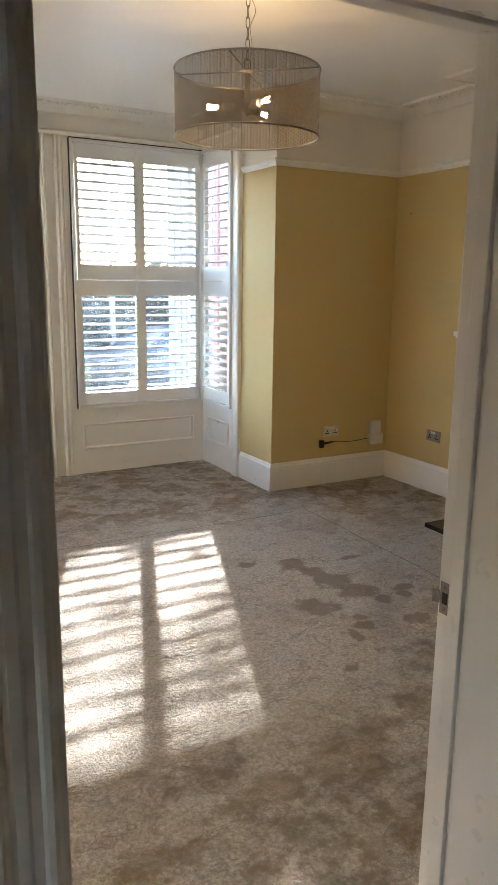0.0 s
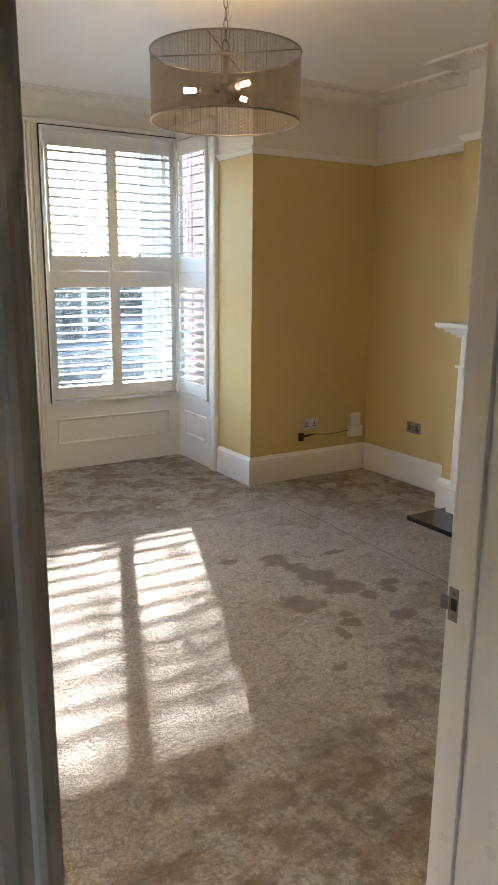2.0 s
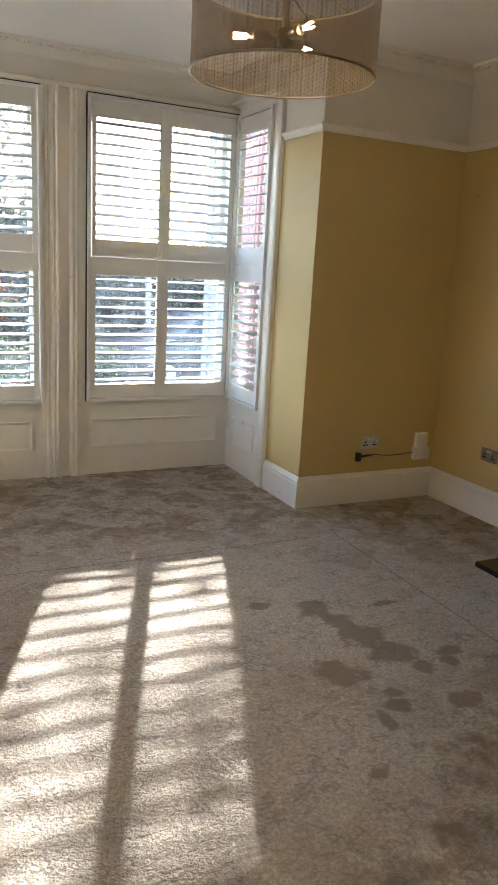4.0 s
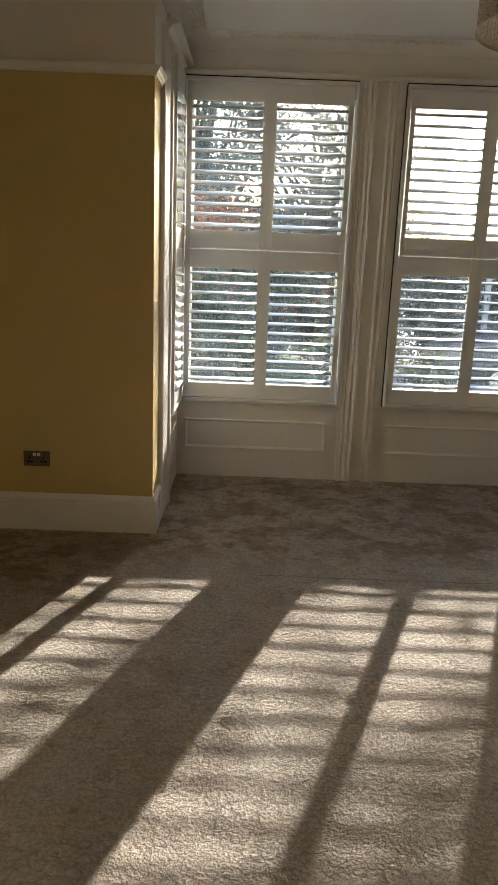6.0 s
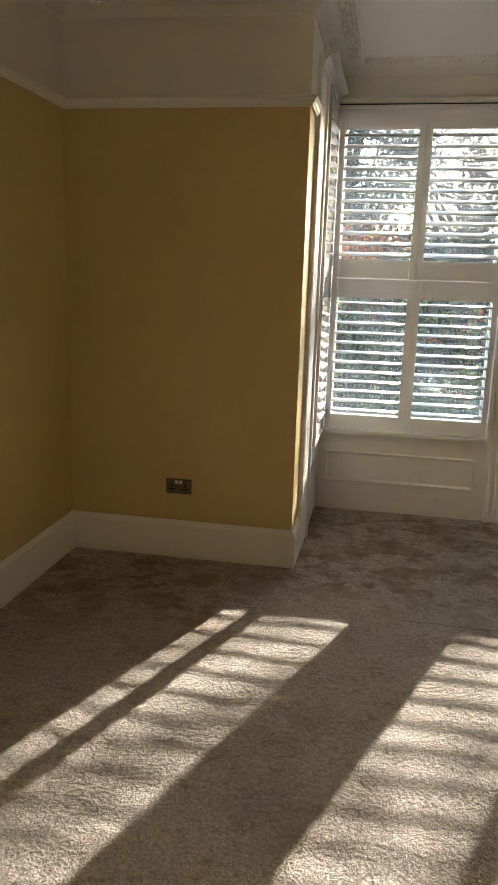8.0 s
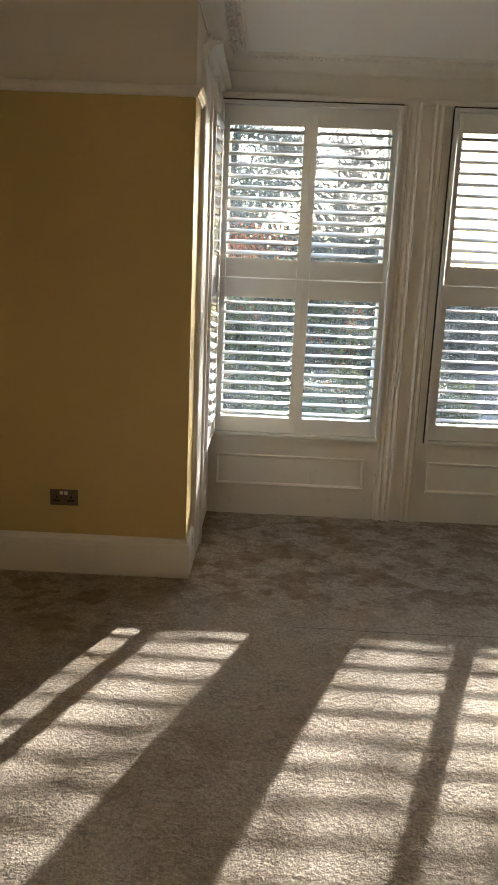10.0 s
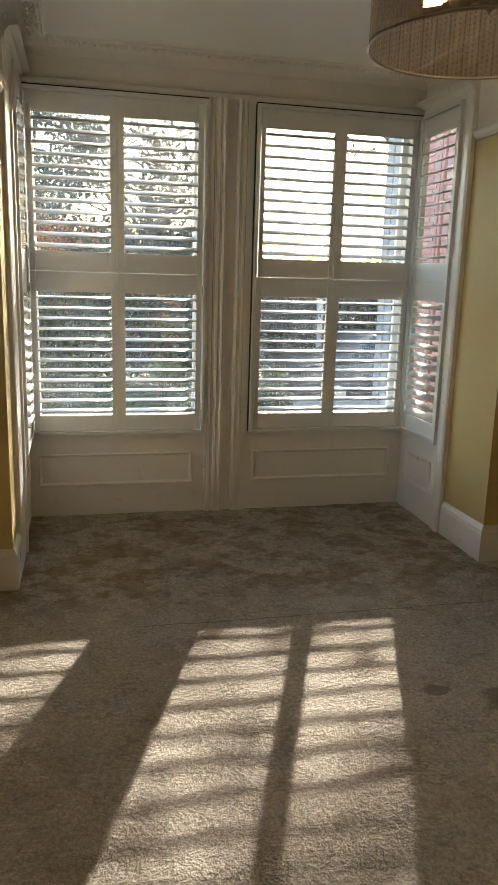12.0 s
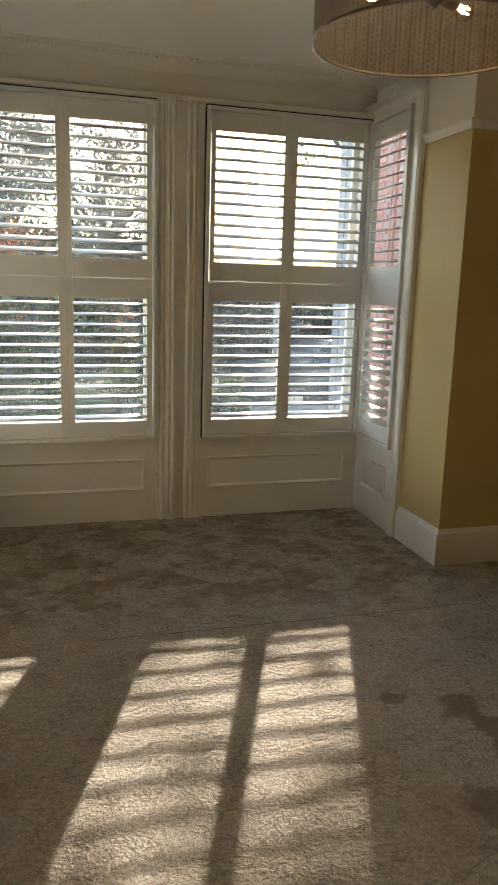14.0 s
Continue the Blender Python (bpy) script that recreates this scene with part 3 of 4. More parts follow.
def shutter(name, half, cols, m, label, tilt=TILT_LOUVRE, proud=0.022, slack=0.0):
    """cols: centres and half widths of the louvred openings. The room is towards -y."""
    th = thing(name, label, "shutter", m)
    bm = bmesh.new()
    bbox(bm, -half, -half + 0.022, -proud, 0.030, SZ0, SZ1, 0.003)
    bbox(bm, half - 0.022, half, -proud, 0.030, SZ0, SZ1, 0.003)
    bbox(bm, -half + 0.022, half - 0.022, -proud, 0.030, SZ0, SZ0 + 0.022, 0.003)
    bbox(bm, -half + 0.022, half - 0.022, -proud, 0.030, SZ1 - 0.022, SZ1, 0.003)
    part("frame", bm, SHUTTER, th)
    louv = None
    edges = [-half + 0.025] + [(a[0] + b[0]) / 2 for a, b in zip(cols, cols[1:])] + [half - 0.025]
    for i, (cx, hw) in enumerate(cols):
        if louv is None:
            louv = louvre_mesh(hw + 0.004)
        for slope, zp0, zp1, zo0, zo1 in ((tilt[0], 0.580, 1.5855, 0.680, 1.462), (tilt[1], 1.5885, 2.614, 1.708, 2.502)):
            bm = bmesh.new()
            e0, e1 = edges[i] + 0.0012 + (slack if i == 0 and zp0 > 1 else 0.0), edges[i + 1] - 0.0012
            bbox(bm, e0, cx - hw, -0.014, 0.014, zp0, zp1, 0.002)
            bbox(bm, cx + hw, e1, -0.014, 0.014, zp0, zp1, 0.002)
            bbox(bm, cx - hw, cx + hw, -0.012, 0.012, zp0, zo0, 0.002)
            bbox(bm, cx - hw, cx + hw, -0.012, 0.012, zo1, zp1, 0.002)
            if zp0 < 1:
                bbox(bm, e0, e1, 0.0145, 0.0180, zp1 - 0.012, zp1 + 0.004, 0.001, 1)
            if i + 1 < len(cols):
                bbox(bm, edges[i + 1] - 0.012, edges[i + 1] + 0.012, 0.0145, 0.0185, zp0, zp1 - 0.014, 0.001, 1)
            if i + 1 < len(cols):
                bead = bmesh.new()
                bbox(bead, edges[i + 1] - 0.017, edges[i + 1] + 0.0005, -0.0165, -0.0135, zp0 + 0.002, zp1 - 0.002, 0.001, 1)
            pan = part("panel", bm, SHUTTER, th)
            if i + 1 < len(cols):
                part("bead", bead, SHUTTER, pan)
            n = 12
            pitch = (zo1 - zo0) / n
            for k in range(n):
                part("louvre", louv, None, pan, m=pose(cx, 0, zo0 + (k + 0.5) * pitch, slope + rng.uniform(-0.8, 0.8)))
            hx = e0 if i == 0 else e1
            for hz in (zp0 + 0.10, zp1 - 0.10):
                bm = bmesh.new()
                tube(bm, [(hx, -0.018, hz - 0.03), (hx, -0.018, hz + 0.03)], 0.004, 8)
                part("hinge", bm, SHUTTER, pan)
    return th


YS = 1.150
shutter("plantation_shutter", HW, [(-0.27, 0.227), (0.27, 0.227)], pose(W1, YS, 0), "white tier-on-tier plantation shutters, louvres open, in the bay front", proud=0.034)
shutter("plantation_shutter", HW, [(-0.27, 0.227), (0.27, 0.227)], pose(W2, YS, 0), "white tier-on-tier plantation shutters, louvres open, in the bay front", proud=0.034, slack=0.006)
shutter("plantation_shutter", 0.262, [(0.0, 0.205)], pose(1.278, 0.862, 0, 0, 0, -90), "narrow white plantation shutters, louvres open, on the bay side", (22.0, 12.0))
shutter("plantation_shutter", 0.262, [(0.0, 0.205)], pose(-1.278, 0.862, 0, 0, 0, 90), "narrow white plantation shutters, louvres open, on the bay side", (22.0, 12.0))


# ---- sash windows behind the shutters ----
def sash_window(name, half, m, k=1.0):
    th = tagged(new(name), "white painted sash window behind the shutters", "window", "", "structure")
    th.matrix_basis = m
    z0, z1, zm = SZ0 + 0.03, SZ1 + 0.011, 1.60
    bm = bmesh.new()
    h2 = half + 0.02
    bbox(bm, -h2, -half, 0, 0.10 * k, z0, z1, 0.002)
    bbox(bm, half, h2, 0, 0.10 * k, z0, z1, 0.002)
    bbox(bm, -half, half, 0, 0.10 * k, z1 - 0.075, z1, 0.002)
    bbox(bm, -half, half, 0, 0.14 * k, z0, z0 + 0.04, 0.002)
    part("window_frame", bm, GLOSS, th)
    for a, b, y in ((z0 + 0.04, zm + 0.02, 0.02 * k), (zm - 0.02, z1 - 0.075, 0.056 * k)):
        bm = bmesh.new()
        s = 0.042 * k
        bbox(bm, -half, -half + s, y, y + 0.034 * k, a, b, 0.002)
        bbox(bm, half - s, half, y, y + 0.034 * k, a, b, 0.002)
        bbox(bm, -half + s, half - s, y, y + 0.034 * k, a, a + 0.04, 0.002)
        bbox(bm, -half + s, half - s, y, y + 0.034 * k, b - 0.04, b, 0.002)
        sa = part("sash", bm, GLOSS, th)
        bm = bmesh.new()
        box(bm, -half + s, half - s, y + 0.016 * k, y + 0.019 * k, a + 0.04, b - 0.04)
        g = part("pane", bm, GLASS, sa)
        g.visible_shadow = False


sash_window("window_1", 0.538, pose(W1, 1.235, 0))
sash_window("window_2", 0.538, pose(W2, 1.235, 0))
sash_window("window_3", 0.262, pose(1.308, 0.882, 0, 0, 0, -90), 0.15)
sash_window("window_4", 0.252, pose(-1.310, 0.870, 0, 0, 0, 90), 0.4)

# ---- pendant lamp ----
PX, PY, PZ0, PZ1, PR = 0.153, -1.647, 2.225, 2.502, 0.323


def smoked_shade_material():
    m, nt, bs = nodes_of("smoked pressed acrylic")
    out = nt.nodes["Material Output"]
    tc = nt.nodes.new("ShaderNodeTexCoord")
    sep = nt.nodes.new("ShaderNodeSeparateXYZ")
    nt.links.new(tc.outputs["Object"], sep.inputs[0])
    ang = calc(nt, "ARCTAN2", sep.outputs[1], sep.outputs[0])
    u = calc(nt, "MULTIPLY", ang, 44 / (2 * math.pi))
    v = calc(nt, "MULTIPLY", sep.outputs[2], 16.0)
    fu, fv = calc(nt, "FRACT", u), calc(nt, "FRACT", v)
    # diamonds of fine diagonal cuts, column by column
    tri = calc(nt, "ABSOLUTE", calc(nt, "SUBTRACT", fu, 0.5))
    zig = calc(nt, "ABSOLUTE", calc(nt, "SUBTRACT", fv, 0.5))
    diag = calc(nt, "SINE", calc(nt, "MULTIPLY", calc(nt, "ADD", tri, calc(nt, "MULTIPLY", zig, 1.3)), 6.28 * 6))
    seam = calc(nt, "GREATER_THAN", tri, 0.455)
    row = calc(nt, "FRACT", calc(nt, "ADD", calc(nt, "MULTIPLY", sep.outputs[2], 62.0), calc(nt, "MULTIPLY", calc(nt, "FLOOR", calc(nt, "MULTIPLY", u, 3.0)), 0.37)))
    slot = calc(nt, "FRACT", calc(nt, "MULTIPLY", u, 3.0))
    dash = calc(nt, "MULTIPLY", calc(nt, "LESS_THAN", row, 0.42), calc(nt, "LESS_THAN", slot, 0.30))
    rib = calc(nt, "SINE", calc(nt, "MULTIPLY", fu, math.pi))
    comb = nt.nodes.new("ShaderNodeCombineXYZ")
    nt.links.new(calc(nt, "MULTIPLY", u, 3.0), comb.inputs[0])
    nt.links.new(calc(nt, "MULTIPLY", v, 0.5), comb.inputs[1])
    ns = nt.nodes.new("ShaderNodeTexNoise")
    ns.inputs["Scale"].default_value = 1.0
    nt.links.new(comb.outputs[0], ns.inputs["Vector"])
    h = calc(nt, "ADD", calc(nt, "MULTIPLY", diag, 0.35), calc(nt, "MULTIPLY_ADD", ns.outputs[0], 1.4, calc(nt, "MULTIPLY", rib, 1.1)))
    b = nt.nodes.new("ShaderNodeBump")
    b.inputs["Strength"].default_value, b.inputs["Distance"].default_value = 1.0, 0.014
    nt.links.new(h, b.inputs["Height"])
    tr = nt.nodes.new("ShaderNodeBsdfTransparent")
    dens = calc(nt, "SUBTRACT", calc(nt, "MULTIPLY_ADD", diag, 0.12, calc(nt, "MULTIPLY_ADD", ns.outputs[0], 0.8, 0.30)), calc(nt, "MULTIPLY_ADD", seam, 0.35, calc(nt, "MULTIPLY", dash, 0.6)), 0, True)
    nt.links.new(ramp_mix(nt, dens, (0.30, 0.28, 0.26), (0.84, 0.82, 0.79)), tr.inputs[0])
    bs.inputs["Base Color"].default_value = (0.56, 0.50, 0.42, 1)
    bs.inputs["Metallic"].default_value = 0.75
    bs.inputs["Roughness"].default_value = 0.15
    nt.links.new(b.outputs[0], bs.inputs["Normal"])
    mix = nt.nodes.new("ShaderNodeMixShader")
    mix.inputs[0].default_value = 0.40
    nt.links.new(tr.outputs[0], mix.inputs[1])
    nt.links.new(bs.outputs[0], mix.inputs[2])
    nt.links.new(mix.outputs[0], out.inputs[0])
    return m


SMOKE = smoked_shade_material()
FILAMENT, fnt, fbs = nodes_of("glowing filament")
fbs.inputs["Emission Color"].default_value = (1.0, 0.62, 0.28, 1)
fbs.inputs["Emission Strength"].default_value = 46.0
fbs.inputs["Base Color"].default_value = (0.9, 0.6, 0.3, 1)


def pendant():
    th = thing("pendant_lamp", "drum pendant lamp with smoked pressed shade and lit filament bulbs", "lamp", pose(PX, PY, 0))
    bm = bmesh.new()
    seg = 132
    ra = [bm.verts.new((PR * math.cos(2 * math.pi * k / seg), PR * math.sin(2 * math.pi * k / seg), PZ0)) for k in range(seg)]
    rb = [bm.verts.new((PR * math.cos(2 * math.pi * k / seg), PR * math.sin(2 * math.pi * k / seg), PZ1)) for k in range(seg)]
    for k in range(seg):
        bm.faces.new((ra[k], ra[(k + 1) % seg], rb[(k + 1) % seg], rb[k])).smooth = True
    part("shade", bm, SMOKE, th, "smoky translucent pressed drum shade")
    for z in (PZ0, PZ1):
        bm = bmesh.new()
        pts = [(PR * math.cos(2 * math.pi * k / 96), PR * math.sin(2 * math.pi * k / 96), z) for k in range(97)]
        tube(bm, pts, 0.0045, 8, False)
        part("ring", bm, NICKEL, th, "dark nickel rim")
    bm = bmesh.new()
    for k in range(4):
        a = radians(47 + 90 * k)
        tube(bm, [(0.012 * math.cos(a), 0.012 * math.sin(a), PZ1 - 0.004), (PR * math.cos(a), PR * math.sin(a), PZ1)], 0.0032, 6)
    lathe(bm, [(0.0, PZ1 + 0.004), (0.030, PZ1 + 0.002), (0.032, PZ1 - 0.003), (0.016, PZ1 - 0.010), (0.0, PZ1 - 0.012)], 20)
    pts = [(0.016 * math.cos(2 * math.pi * q / 16), 0.004 * math.sin(2 * math.pi * q / 16), PZ1 + 0.026 + 0.026 * math.sin(2 * math.pi * q / 16)) for q in range(17)]
    tube(bm, pts, 0.0032, 6, False)
    part("spider", bm, NICKEL, th)
    bm = bmesh.new()
    tube(bm, [(0, 0, PZ1 - 0.008), (0, 0, PZ0 + 0.135)], 0.0125, 14)
    lathe(bm, [(0.0, PZ0 + 0.155), (0.024, PZ0 + 0.152), (0.027, PZ0 + 0.140), (0.027, PZ0 + 0.108), (0.018, PZ0 + 0.098), (0.006, PZ0 + 0.092), (0.0, PZ0 + 0.080)], 20)
    part("stem", bm, NICKEL, th)
    for a0 in (151, 31, -89):
        a = radians(a0)
        d = Vector((math.cos(a), math.sin(a), 0))
        c = Vector((0, 0, PZ0 + 0.125))
        bm = bmesh.new()
        tube(bm, [c + d * 0.02, c + d * 0.05], 0.009, 10)
        tube(bm, [c + d * 0.05, c + d * 0.055, c + d * 0.105, c + d * 0.11], [0.016, 0.019, 0.019, 0.016], 16)
        arm = part("bulb_holder", bm, NICKEL, th)
        bm = bmesh.new()
        n = [(0.110, 0.010), (0.122, 0.012), (0.132, 0.020), (0.150, 0.029), (0.168, 0.030), (0.184, 0.024), (0.194, 0.012), (0.197, 0.002)]
        tube(bm, [c + d * s for s, r in n], [r for s, r in n], 16)
        g = part("bulb", bm, BULBGLASS, arm, "clear globe filament bulb")
        g.visible_shadow = False
        bm = bmesh.new()
        up, sd = Vector((0, 0, 1)), Vector((-d.y, d.x, 0))
        for q in range(4):
            e = (up * math.cos(q * math.pi / 2 + 0.5) + sd * math.sin(q * math.pi / 2 + 0.5)) * 0.010
            tube(bm, [c + d * 0.130 + e * 0.6, c + d * 0.178 + e], 0.0013, 6)
        part("filament", bm, FILAMENT, arm, "glowing filament")
    # chain of oval links
    bm = bmesh.new()
    z, k = PZ1 + 0.040, 0
    while z < CEIL - 0.06:
        pts = []
        for q in range(17):
            a = 2 * math.pi * q / 16
            u, w = 0.011 * math.cos(a), 0.026 * math.sin(a)
            pts.append((u if k % 2 else u * 0.25, u * 0.25 if k % 2 else u, z + 0.026 + w))
        tube(bm, pts, 0.0022, 6, False)
        z += 0.043
        k += 1
    part("chain", bm, NICKEL, th)
    bm = bmesh.new()
    pts = []
    for q in range(25):
        s = q / 24
        pts.append((0.006 + 0.030 * math.sin(s * math.pi * 2.0) ** 2 * (0.4 + s), 0.012 * math.sin(s * 9), PZ1 + s * (CEIL - 0.03 - PZ1)))
    tube(bm, pts, 0.0018, 6)
    part("flex", bm, plain("clear lamp flex", (0.55, 0.5, 0.42), 0.3), th)
    bm = bmesh.new()
    lathe(bm, [(0.0, CEIL - 0.035), (0.014, CEIL - 0.034), (0.045, CEIL - 0.022), (0.055, CEIL - 0.004), (0.055, CEIL)], 28)
    part("ceiling_cup", bm, NICKEL, th)


pendant()


# ---- sockets, boxes and cable ----
PLATE = plain("bronzed steel", (0.36, 0.32, 0.27), 0.45, 1.0)
PINHOLE = plain("dark pin slot", (0.004, 0.004, 0.004), 0.9)


def socket(m, label, PLATE=PLATE):
    """A British double socket, face towards -y, centred at its own origin."""
    th = thing("wall_socket", label, "socket", m, "wall sockets")
    bm = bmesh.new()
    bbox(bm, -0.0735, 0.0735, -0.007, 0.0, -0.0435, 0.0435, 0.003)
    part("plate", bm, PLATE, th)
    for sx in (-1, 1):
        bm = bmesh.new()
        bbox(bm, sx * 0.0385 - 0.019, sx * 0.0385 + 0.019, -0.0085, -0.0066, -0.027, 0.013, 0.001, 1)
        ins = part("outlet", bm, PLATE, th)
        for hx, hz, w, h in ((0, 0.003, 0.0038, 0.0085), (-0.0095, -0.0165, 0.0085, 0.0042), (0.0095, -0.0165, 0.0085, 0.0042)):
            bm = bmesh.new()
            box(bm, sx * 0.0375 + hx - w, sx * 0.0375 + hx + w, -0.0092, -0.0080, hz - h, hz + h)
            part("pin_hole", bm, PINHOLE, ins)
        bm = bmesh.new()
        bbox(bm, sx * 0.012 - 0.009, sx * 0.012 + 0.009, -0.0105, -0.0066, 0.016, 0.034, 0.0012)
        part("rocker_switch", bm, WHITEPLASTIC, th)
    for sx in (-1, 1):
        bm = bmesh.new()
        tube(bm, [(sx * 0.0605, -0.0085, 0.024), (sx * 0.0605, -0.0066, 0.024)], 0.003, 10)
        part("screw", bm, NICKEL, th)


socket(pose(1.863, 0.0, 0.427), "brushed steel double socket on the yellow wall above a cable", plain("bright brushed steel", (0.72, 0.70, 0.66), 0.4, 0.7))
socket(pose(-1.957, 0.0, 0.415), "dark brushed steel double socket on the yellow wall", plain("dark bronzed steel", (0.20, 0.155, 0.115), 0.45, 1.0))
socket(pose(XR, -0.570, 0.440, 0, 0, -90), "brushed steel double socket beside the fireplace")

th = thing("wall_box", "two stacked white plastic boxes on the wall above the skirting", "connection box")
for x0, x1, d, z0, z1 in ((2.250, 2.352, 0.032, 0.372, 0.478), (2.238, 2.372, 0.040, 0.284, 0.371)):
    bm = bmesh.new()
    bbox(bm, x0, x1, -d, 0, z0, z1, 0.005, 3)
    b = part("box", bm, WHITEPLASTIC, th)
    bm = bmesh.new()
    bbox(bm, x0 + 0.008, x1 - 0.008, -d - 0.002, -d + 0.001, z0 + 0.008, z1 - 0.008, 0.0015)
    part("cover", bm, WHITEPLASTIC, b)
th = thing("aerial_lead", "brown aerial lead plugged into a black wall outlet", "cable")
bm = bmesh.new()
bbox(bm, 1.752, 1.786, -0.030, 0, 0.300, 0.362, 0.004)
part("outlet", bm, BLACK, th)
bm = bmesh.new()
tube(bm, [(1.786, -0.02, 0.333), (1.80, -0.02, 0.335), (1.84, -0.02, 0.338), (1.90, -0.018, 0.342)], [0.008, 0.009, 0.009, 0.004], 10)
part("plug", bm, BLACK, th)
bm = bmesh.new()
tube(bm, [(1.90, -0.016, 0.342), (1.97, -0.012, 0.332), (2.05, -0.010, 0.325), (2.13, -0.010, 0.327), (2.20, -0.014, 0.335), (2.238, -0.018, 0.338)], 0.0032, 8)
part("lead", bm, CABLE, th)
bm = bmesh.new()
tube(bm, [(XR - 0.006, -0.17, 2.115), (XR + 0.01, -0.17, 2.115)], 0.004, 8)
nail = tagged(part("nail", bm, BLACK), "small dark picture nail in the yellow wall", "nail")

# strike plate in the door lining
th = thing("strike_plate", "steel strike plate with curved lip screwed to the white door lining", "strike plate", pose(DR - 0.002, YB - 0.013, 1.000))
bm = bmesh.new()
for y0, y1, z0, z1 in ((-0.013, 0.012, 0.012, 0.032), (-0.013, 0.012, -0.032, -0.012), (-0.013, -0.008, -0.012, 0.012), (0.007, 0.012, -0.012, 0.012)):
    bbox(bm, -0.0025, 0.0, y0, y1, z0, z1, 0.0006, 1)
part("plate", bm, STEEL, th)
bm = bmesh.new()
lip = [(-0.0025, 0.012), (-0.0030, 0.019), (-0.0070, 0.025), (-0.0090, 0.025), (-0.0052, 0.0195), (-0.0045, 0.012)]
upright(bm, lip, -0.013, 0.013)
part("lip", bm, STEEL, th)
bm = bmesh.new()
box(bm, -0.0012, -0.0002, -0.008, 0.007, -0.012, 0.012)
part("keep", bm, BLACK, th)
for z in (0.022, -0.022):
    bm = bmesh.new()
    tube(bm, [(-0.0040, 0, z), (-0.002, 0, z)], [0.0035, 0.0045], 12)
    part("screw", bm, NICKEL, th)

# ---- fireplace ----
FY0, FY1 = -1.30, -2.70
th = thing("fireplace", "white painted fire surround with moulded mantelshelf and black insert", "fireplace")
for ya, yb in ((FY0, FY0 - 0.115), (FY1 + 0.115, FY1)):
    bm = bmesh.new()
    bbox(bm, 2.075, BX, yb, ya, 0.185, 1.00, 0.003)
    bbox(bm, 2.062, BX - 0.001, yb - 0.012, ya + 0.012, 0.03, 0.185, 0.004)
    bbox(bm, 2.058, BX - 0.001, yb - 0.014, ya + 0.014, 1.00, 1.018, 0.004)
    part("pilaster", bm, GLOSS, th)
bm = bmesh.new()
bbox(bm, 2.085, BX, FY1, FY0, 1.018, 1.21, 0.003)
part("frieze", bm, GLOSS, th)
bm = bmesh.new()
for d, e, z0, z1 in ((0.030, 0.020, 1.195, 1.213), (0.060, 0.035, 1.213, 1.228), (0.100, 0.055, 1.228, 1.252), (0.150, 0.075, 1.252, 1.264), (0.165, 0.080, 1.264, 1.292)):
    bbox(bm, 2.085 - d, BX, FY1 - e, FY0 + e, z0, z1, 0.004)
part("mantelshelf", bm, GLOSS, th)
bm = bmesh.new()
bbox(bm, 2.11, BX, FY0 - 0.155, FY0 - 0.115, 0.03, 1.018, 0.004)
bbox(bm, 2.11, BX, FY1 + 0.115, FY1 + 0.155, 0.03, 1.018, 0.004)
bbox(bm, 2.11, BX, FY1 + 0.155, FY0 - 0.155, 0.965, 1.018, 0.004)
part("slip", bm, GLOSS, th)
bm = bmesh.new()
bbox(bm, 2.135, BX, FY1 + 0.155, FY1 + 0.32, 0.03, 0.965, 0.004)
bbox(bm, 2.135, BX, FY0 - 0.32, FY0 - 0.155, 0.03, 0.965, 0.004)
bbox(bm, 2.135, BX, FY1 + 0.32, FY0 - 0.32, 0.68, 0.965, 0.004)
box(bm, 2.160, BX, FY1 + 0.32, FY0 - 0.32, 0.03, 0.68)
part("insert", bm, IRON, th, "black cast iron insert")
bm = bmesh.new()
bbox(bm, 1.780, BX, FY1 - 0.08, FY0 + 0.08, 0.0, 0.030, 0.004)
tagged(part("hearth", bm, GRANITE), "polished black stone hearth slab on the carpet", "hearth")

# leaning mirror on the shelf
th = thing("mirror", "mirror in a tarnished carved frame leaning on the mantelshelf", "mirror", pose(2.035, -1.42, 1.292, 0, 7.5, 0))
MW, MH = 0.95, 0.76
bm = bmesh.new()
rr = random.Random(8)
for (y0, z0), (y1, z1) in (((0, 0), (0, MH)), ((-MW, 0), (-MW, MH)), ((0, 0), (-MW, 0)), ((0, MH), (-MW, MH))):
    n = 44
    pts, rad = [], []
    for k in range(n + 1):
        s = k / n
        pts.append((0.004 * math.sin(s * 9), y0 + (y1 - y0) * s, 0.022 + (z1 + (-0.044 if z1 else 0) - z0) * s + z0 - (0.044 if z0 else 0)))
        knot = max(math.exp(-((s - q) / w) ** 2) for q, w in ((0.0, 0.06), (0.09, 0.03), (0.42, 0.03), (0.90, 0.03), (1.0, 0.06)))
        rad.append(0.013 + 0.007 * (1 - s) + 0.010 * knot + rr.uniform(-0.0015, 0.0015))
    tube(bm, pts, rad, 10)
part("frame", bm, PEWTER, th, "carved tarnished silver frame")
bm = bmesh.new()
box(bm, 0.004, 0.010, -MW + 0.01, -0.01, 0.03, MH - 0.03)
mm, mnt, mbs = nodes_of("mirror glass")
mbs.inputs["Metallic"].default_value, mbs.inputs["Roughness"].default_value = 1.0, 0.02
mbs.inputs["Base Color"].default_value = (0.88, 0.88, 0.87, 1)
part("glass", bm, mm, th)

# ---- outside ----
GZ = -0.60


